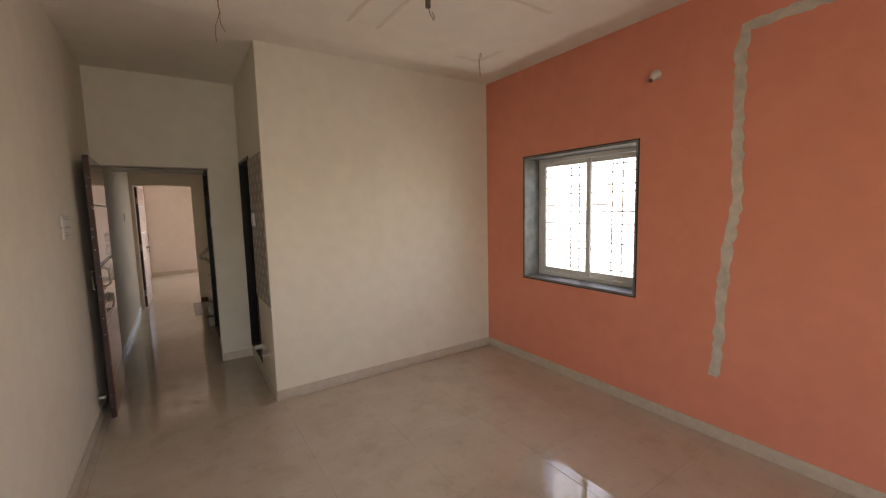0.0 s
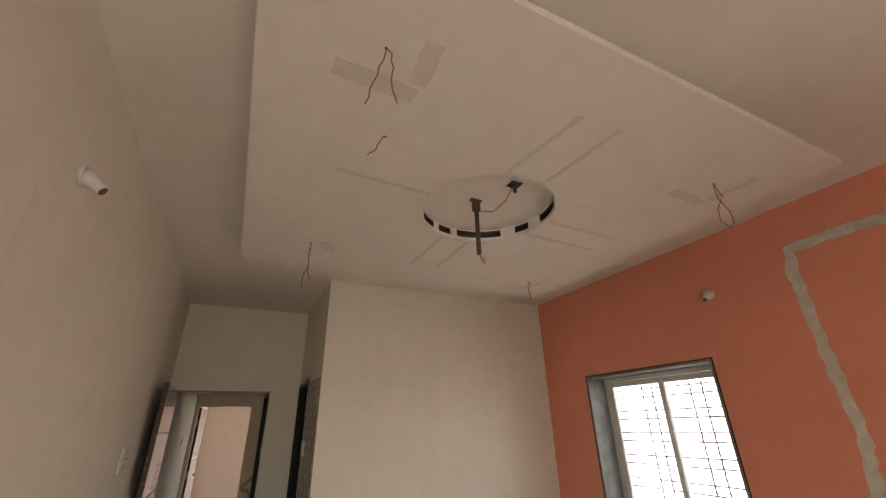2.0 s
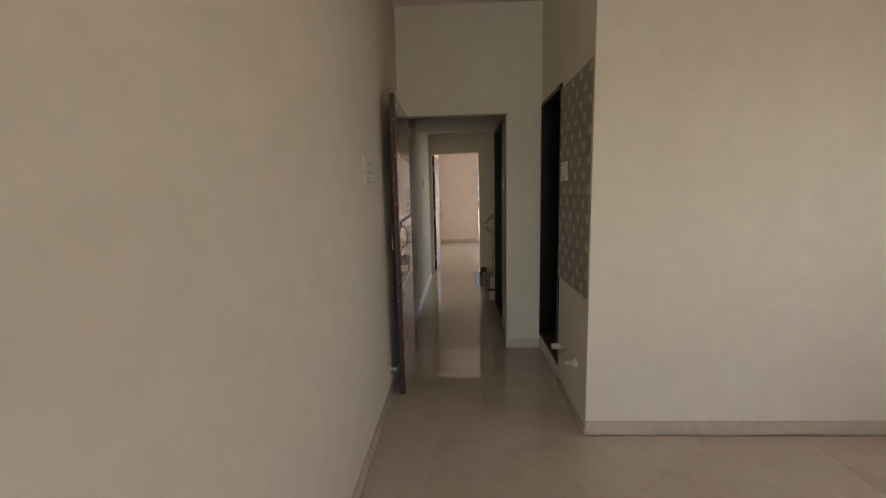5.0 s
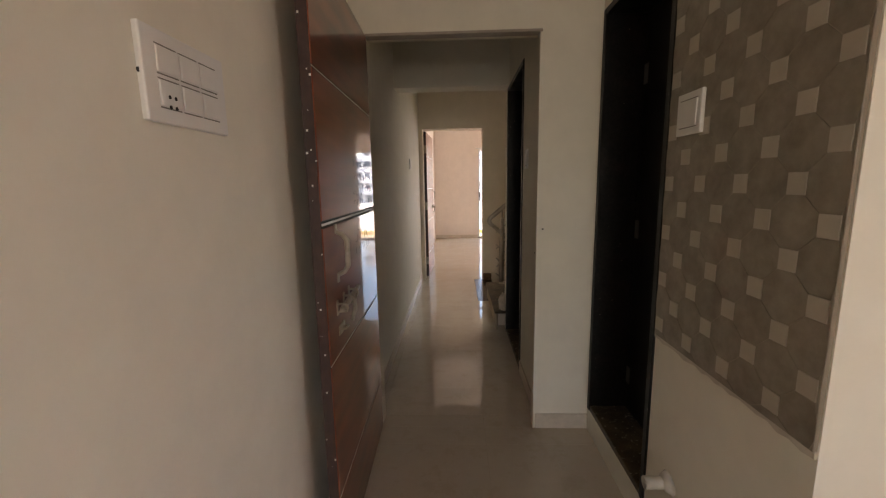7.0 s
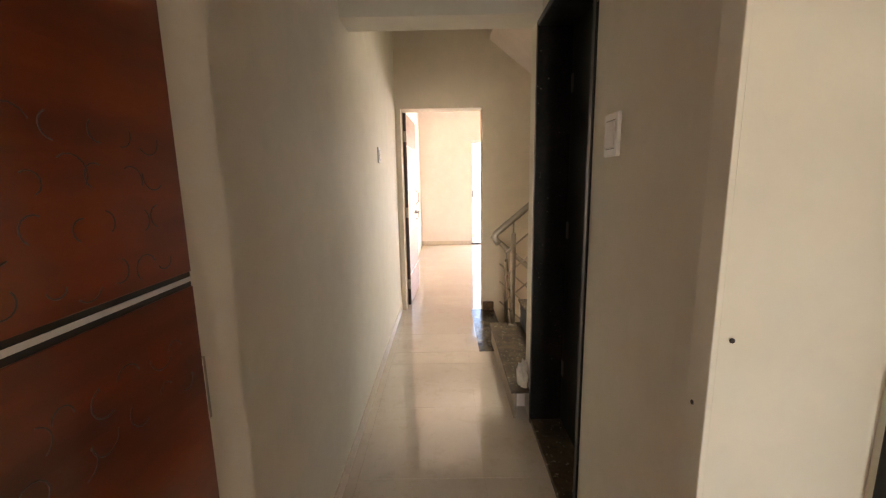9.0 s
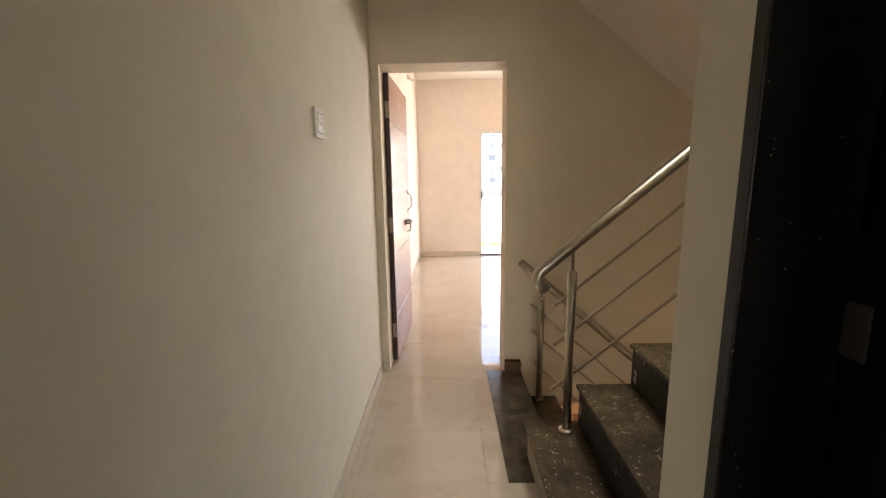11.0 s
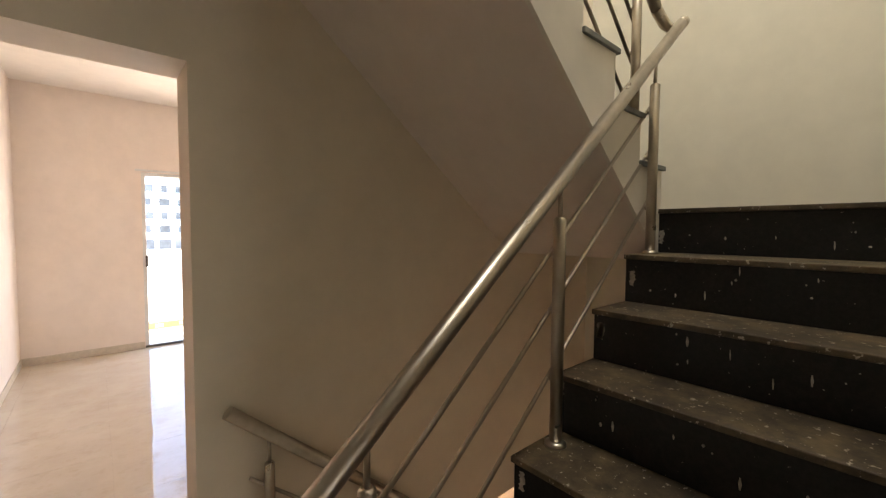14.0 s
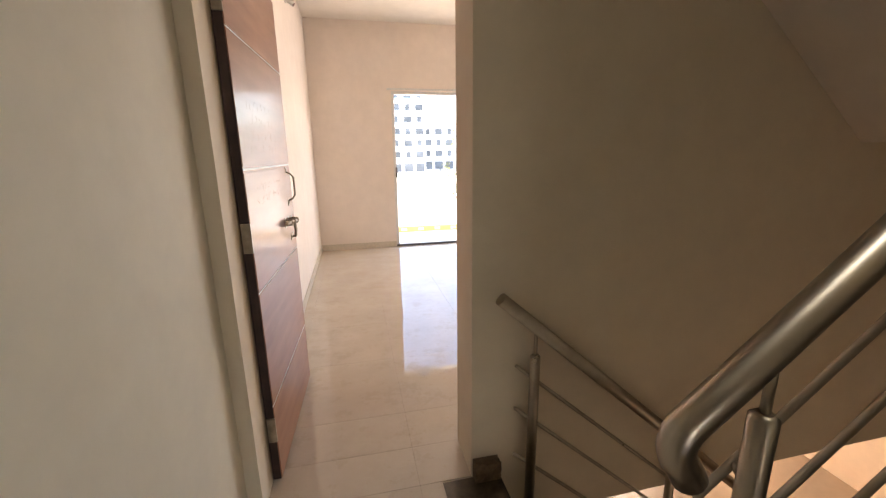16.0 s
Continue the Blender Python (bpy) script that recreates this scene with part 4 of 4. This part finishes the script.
def lamp_holder(x, y, z, way, label="white plastic angled bulb holder without a bulb"):
    h = thing("bulb_holder", label, "bulb holder", group="bulb holders")
    part("base", tube(bmesh.new(), [(x, y, z), (x + way * 0.012, y, z), (x + way * 0.016, y, z)], [0.037, 0.037, 0.034], 20), PLASTIC, h)
    part("neck", tube(bmesh.new(), [(x + way * 0.015, y, z), (x + way * 0.035, y, z - 0.014), (x + way * 0.055, y, z - 0.032), (x + way * 0.074, y, z - 0.048)], [0.034, 0.026, 0.02, 0.019], 18), PLASTIC, h)
    part("socket", tube(bmesh.new(), [(x + way * 0.0735, y, z - 0.0475), (x + way * 0.0755, y, z - 0.049)], 0.0165, 14), plain("red_brown_socket", (0.20, 0.06, 0.035), 0.6), h, "dark red socket")


lamp_holder(0.0, -1.96, 2.53, 1)
lamp_holder(RX, -1.89, 2.54, -1)
lamp_holder(-0.035, 7.75, 2.72, 1)


GREYGAP = plain("grey_plastic_gap", (0.22, 0.20, 0.18), 0.6)


def switch_plate(axis, at, way, u0, u1, z0, z1, cols, rows, label):
    """A modular switch plate on a wall across x; way: the side that it faces."""
    s = thing("switch_plate", label, "switch", group="switch plates")
    d = 0.012

    def slab(ua, ub, za, zb, p, q, bev):
        xs = sorted((at + way * p, at + way * q))
        return box(bmesh.new(), (xs[0], ua, za), (xs[1], ub, zb), bev)
    part("plate", slab(u0, u1, z0, z1, 0.0, d, 0.003), PLASTIC, s, "white plastic plate")
    mu, mz = (u1 - u0) * 0.12, (z1 - z0) * 0.14
    cw, ch = (u1 - u0 - 2 * mu) / cols, (z1 - z0 - 2 * mz) / rows
    for r in range(rows):
        for c in range(cols):
            ua, za = u0 + mu + cw * c, z0 + mz + ch * r
            part("rocker", slab(ua + 0.003, ua + cw - 0.003, za + 0.007, za + ch - 0.007, d, d + 0.004, 0.0015), PLASTIC, s, "white rocker")
            for zz in (za + 0.003, za + ch - 0.005):
                part("gap", slab(ua + 0.003, ua + cw - 0.003, zz, zz + 0.0022, d, d + 0.0006, 0), GREYGAP, s)
    return s


sock = switch_plate("x", 0.0, 1, -0.055, 0.177, 1.47, 1.625, 3, 2, "white six-module switch and socket plate on the wall")
for dy, dz in ((0.03, 0.045), (0.03, 0.028), (0.045, 0.045), (0.045, 0.028)):
    part("socket_hole", tube(bmesh.new(), [(0.0158, -0.055 + 0.02 + dy, 1.47 + dz), (0.0166, -0.055 + 0.02 + dy, 1.47 + dz)], 0.0035, 8), BLACKLINE, sock)
part("screw", tube(bmesh.new(), [(0.004, -0.057, 1.548), (0.006, -0.0565, 1.548)], 0.004, 8), BLACKLINE, sock)
switch_plate("x", 1.213, -1, 0.472, 0.596, 1.49, 1.612, 1, 1, "single white switch plate on the tiled wall")
switch_plate("x", 0.962, -1, 1.83, 1.915, 1.445, 1.562, 1, 1, "single white switch plate on the corridor wall")
switch_plate("x", 0.0, 1, 3.70, 3.79, 1.525, 1.635, 1, 2, "white two-gang switch plate on the corridor wall")

# tiled washbasin wall
basin = thing("tiled_panel", "grey wall tiles with pale mosaic squares above a bare wall base", "wall tiles", kind="structure")
TX, TY0, TY1, TZ0, TZ1 = 1.214, 0.023, 0.668, 0.818, 2.10
part("tile_bed", box(bmesh.new(), (TX + 0.0015, TY0, TZ0), (1.2235, TY1, TZ0 + 1.29), 0.001), GREYTILE, basin, "grey tile ground")
PY, PZT, CUT = 0.0833, 0.0805, 0.0235


def clipped(outline):
    """The outline of a piece kept inside the panel."""
    return [(min(max(u, TY0 + 0.001), TY1 - 0.001), min(max(v, TZ0 + 0.001), TZ0 + 1.288)) for u, v in outline]


for row in range(18):
    for col in range(10):
        yc, zc = 0.138 + PY * (col - 2), 1.346 + PZT * (row - 7)
        if (row + col) % 2:
            h, name, mat, x0 = CUT - 0.0005, "mosaic_square", WHITETILE, TX - 0.0012
            ring = [(-h, -h), (h, -h), (h, h), (-h, h)]
        else:
            a, c, name, mat, x0 = PY - CUT - 0.001, CUT - 0.001, "mosaic_octagon", OCTILE, TX
            b = PZT - CUT - 0.001
            ring = [(-c, -b), (c, -b), (a, -c), (a, c), (c, b), (-c, b), (-a, c), (-a, -c)]
        ring = clipped([(yc + u, zc + v) for u, v in ring])
        if max(u for u, v in ring) - min(u for u, v in ring) < 0.006 or max(v for u, v in ring) - min(v for u, v in ring) < 0.006:
            continue
        bm = prism(bmesh.new(), ring, "x", x0, TX + 0.0016)
        bmesh.ops.remove_doubles(bm, verts=bm.verts, dist=1e-5)
        part(name, bm, mat, basin)
part("grout_edge", prism(bmesh.new(), strip_outline(dense([(TY0, TZ0 - 0.004), (TY1 + 0.005, TZ0 - 0.004)], 0.03), 0.02, rnd, 0.006), "x", 1.2185, 1.2235), PUTTY, basin, "ragged cement edge")
for y, z, r, ln in ((0.515, 0.345, 0.021, 0.085), (0.225, 0.355, 0.012, 0.065)):
    p = thing("pipe_stub", "cut plastic drain pipe stub sticking out of the bare wall" if r > 0.02 else "thin capped water pipe stub in the bare wall", "pipe")
    bm = bmesh.new()
    tube(bm, [(1.229, y, z), (1.224 - ln, y, z)], r, 16, False)
    tube(bm, [(1.224 - ln, y, z), (1.229, y, z)], r - 0.003, 16, False)
    part("pipe", bm, PVC, p)
    part("bore", tube(bmesh.new(), [(1.204, y, z), (1.2235, y, z)], r - 0.0035, 12), BLACKLINE, p)
    part("mortar_collar", tube(bmesh.new(), [(1.224, y, z), (1.212, y, z - 0.002), (1.198, y, z - 0.006)], [r + 0.02, r + 0.014, r + 0.003], 12), PUTTY, p, "rough mortar collar")

# plaster edge of the tiled recess and frame strips of the first doorway
FRAME = plain("grey_brown_steel_door_frame", (0.40, 0.34, 0.28), 0.5, var=0.1)
jamb = thing("door_1", "thin painted frame of the first doorway", "door frame", kind="structure")
part("frame_head", box(bmesh.new(), (0.075, DW - 0.008, 2.071), (0.935, DW + 0.05, 2.0845), 0.002), FRAME, jamb)
part("frame_side", box(bmesh.new(), (0.923, DW - 0.006, 0.0), (0.9345, DW + 0.05, 2.0705), 0.002), WALL, jamb)
for z, y in ((1.12, DW - 0.007), (0.99, DW + 0.03)):
    one("bolt_hole", tube(bmesh.new(), [(0.955 if y < DW else 0.9315, y, z), (0.955 if y < DW else 0.933, y + 0.002, z)] if y < DW else [(0.9222, y, z), (0.9235, y, z)], 0.0045, 8), BLACKLINE, "small dark bolt hole in the door frame", "hole", group="bolt holes")

# embossed curls on the veneer of the first door
r3 = random.Random(3)


def embossed_curls(parent, x, y0, z0):
    curls = bmesh.new()
    for row in range(6):
        for i in range(9):
            y, z = y0 + 0.045 * i + r3.uniform(-0.01, 0.01), z0 + (0.0 if row < 2 else 0.085) + 0.055 * row + r3.uniform(-0.008, 0.008)
            a0, r, n, sp = r3.uniform(0, 6.28), r3.uniform(0.012, 0.022), 7, r3.uniform(2.0, 3.6)
            tube(curls, [(x, y + r * math.cos(a0 + sp * k / n), z + r * math.sin(a0 + sp * k / n)) for k in range(n + 1)], 0.0011 if x < 0.085 else 0.0006, 5)
    part("embossed_curls", curls, DOORCORE if x < 0.085 else SHEEN_VENEER, parent, "embossed curl pattern in the veneer")


leaf_thing = bpy.data.objects["room_door"]
embossed_curls(leaf_thing, 0.0818, 0.93, 1.09)
embossed_curls(door_far, 0.0918, 5.22, 1.17)
stop = bmesh.new()
tube(stop, [(0.0, 0.50, 0.19), (0.03, 0.495, 0.19), (0.043, 0.492, 0.19)], [0.012, 0.010, 0.015], 12)
one("door_stopper", stop, PLASTIC, "white plastic door stopper on the wall behind the door", "door stopper")
edge_handle = bmesh.new()
tube(edge_handle, [(0.045, 0.60, 1.19), (0.012, 0.60, 1.185), (0.012, 0.60, 1.04), (0.045, 0.60, 1.03)], 0.006, 8)
part("pull_handle", edge_handle, STEEL, leaf_thing, "steel pull handle on the back")
specks = bmesh.new()
for i in range(26):
    z, x = r3.uniform(0.1, 2.05), r3.uniform(0.048, 0.078)
    s = r3.uniform(0.0008, 0.0035)
    box(specks, (x - s, 0.4732, z - s * r3.uniform(0.5, 1.5)), (x + s, 0.4742, z + s * 1.2))
part("paint_specks", specks, PLASTIC, leaf_thing, "white paint specks on the door edge")

# skirting
def skirting(a, b):
    one("baseboard", box(bmesh.new(), a, b, 0.002), SKIRT, "cream tile skirting along the wall", "skirting", group="skirting tiles", kind="structure")


SK = 0.085
skirting((0.0005, S0, 0.0), (0.009, 1.34, SK))
skirting((RX - 0.009, S0, 0.0), (RX - 0.0005, 0.0105, SK))
skirting((1.224, 0.011, 0.0), (RX - 0.01, 0.0195, SK))
skirting((1.2145, 0.012, 0.0), (1.2235, 0.668, 0.05))
skirting((0.936, DW - 0.009, 0.0), (1.2235, DW - 0.0005, SK))
skirting((0.0005, DW + 0.125, 0.0), (0.008, FW - 0.002, SK))
skirting((0.953, DW + 0.125, 0.0), (0.9615, 2.03, SK))
rough = bmesh.new()
box(rough, (0.882, FW - 0.045, 0.0006), (0.992, FW - 0.0005, 0.085))
bmesh.ops.subdivide_edges(rough, edges=rough.edges[:], cuts=4, use_grid_fill=True)
for v in rough.verts:
    if 0.01 < v.co.z and v.co.y < FW - 0.004:
        v.co += Vector((noise.noise(v.co * 40) * 0.010, -abs(noise.noise(v.co * 33 + Vector((7, 0, 0)))) * 0.012, noise.noise(v.co * 37 + Vector((0, 9, 0))) * 0.014))
one("mortar_block", rough, plain("dirty_brown_mortar", (0.19, 0.125, 0.07), 0.9, var=0.35, scale=30, bumpy=0.5), "rough dirty brown mortar block at the foot of the door jamb", "mortar")
skirting((-0.0345, FW + 0.235, 0.0), (-0.026, BW - 0.001, SK))
skirting((-0.025, BW - 0.009, 0.0), (1.043, BW - 0.0005, SK))

# paint splashes on the risers of the upward flight
r4 = random.Random(21)
for k in range(2, 9):
    x, z = nose(k)
    bm = bmesh.new()
    for i in range(13):
        y, zz = 3.03 + 0.85 * r4.random() ** 1.4, r4.uniform(z - 0.17, z - 0.04)
        h, w = r4.choice((0.003, 0.004, 0.007, 0.016)), r4.uniform(0.002, 0.005)
        tube(bm, [(x - 0.0003, y, zz - h), (x - 0.0006, y, zz), (x - 0.0003, y + 0.001, zz + h)], [w * 0.5, w, w * 0.4], 6)
    for i in range(r4.choice((1, 1, 2))):
        y = 3.975 - r4.uniform(0, 0.03)
        zz = r4.uniform(z - 0.16, z - 0.05)
        bm2 = strip_outline(dense([(y, zz - 0.02), (y - 0.008, zz + 0.015), (y - 0.002, zz + 0.04)], 0.006), 0.02, r4, 0.006)
        prism(bm, bm2, "x", x - 0.0008, x + 0.001)
    part("paint_splashes", bm, DRIED_PAINT, stairs_up, "pale dried paint splashes")
lump = bmesh.new()
bmesh.ops.create_icosphere(lump, subdivisions=3, radius=0.06)
for v in lump.verts:
    v.co = Vector((v.co.x * 0.55, v.co.y * 0.7, v.co.z * 1.5)) * (1 + 0.55 * noise.noise(v.co * 26) + 0.25 * noise.noise(v.co * 60)) + Vector((0.935, 2.93, Z1 + 0.07))
one("plaster_lump", lump, PUTTY, "rough plaster lump at the wall foot on a step", "plaster")

# ---- floor, with each tile ----
slab = bmesh.new()
for a, b in (((-0.15, S0, -0.12), (RX, 0.0, -0.004)), ((-0.15, 0.0, -0.12), (1.224, 3.0, -0.004)), ((-0.15, 3.0, -0.12), (0.975, FW + 0.23, -0.004)), ((-0.25, FW + 0.23, -0.12), (3.75, BW + 0.02, -0.004))):
    box(slab, a, b)
floor = one("floor", slab, GROUT, "cream polished vitrified tile floor, dusty with footprints", "floor", kind="structure")
T = 0.6


def tiles(x0, x1, y0, y1, ox, oy):
    xs = sorted({x0, x1, *(ox + T * i for i in range(-4, 12) if x0 + 0.02 < ox + T * i < x1 - 0.02)})
    ys = sorted({y0, y1, *(oy + T * i for i in range(-12, 20) if y0 + 0.02 < oy + T * i < y1 - 0.02)})
    g = 0.0005
    for xa, xb in zip(xs, xs[1:]):
        for ya, yb in zip(ys, ys[1:]):
            part("tile", box(bmesh.new(), (xa + g, ya + g, -0.0035), (xb - g, yb - g, 0.0), 0.0004), FLOOR, floor)


tiles(0.0, RX, S0, 0.0, 0.055, 0.0)
tiles(0.0, 1.224, 0.0, DW, 0.055, 0.0)
tiles(0.075, 0.935, DW, DW + 0.12, 0.055, 0.0)
tiles(0.0, 0.962, DW + 0.12, 3.81, 0.055, 0.0)
tiles(0.0, 0.75, 3.81, FW, 0.055, 0.0)
tiles(0.052, 0.877, FW, FW + 0.23, 0.055, 0.0)
tiles(-0.035, 3.75, FW + 0.23, BW, 0.055, 0.0)
for ya, yb in ((3.81, 4.35), (4.35, 4.895)):
    part("stone_strip", box(bmesh.new(), (0.751, ya + 0.001, -0.0035), (0.998, yb - 0.001, 0.0005), 0.001), DUSTY_GRANITE, floor, "dusty dark granite strip at the stair head")
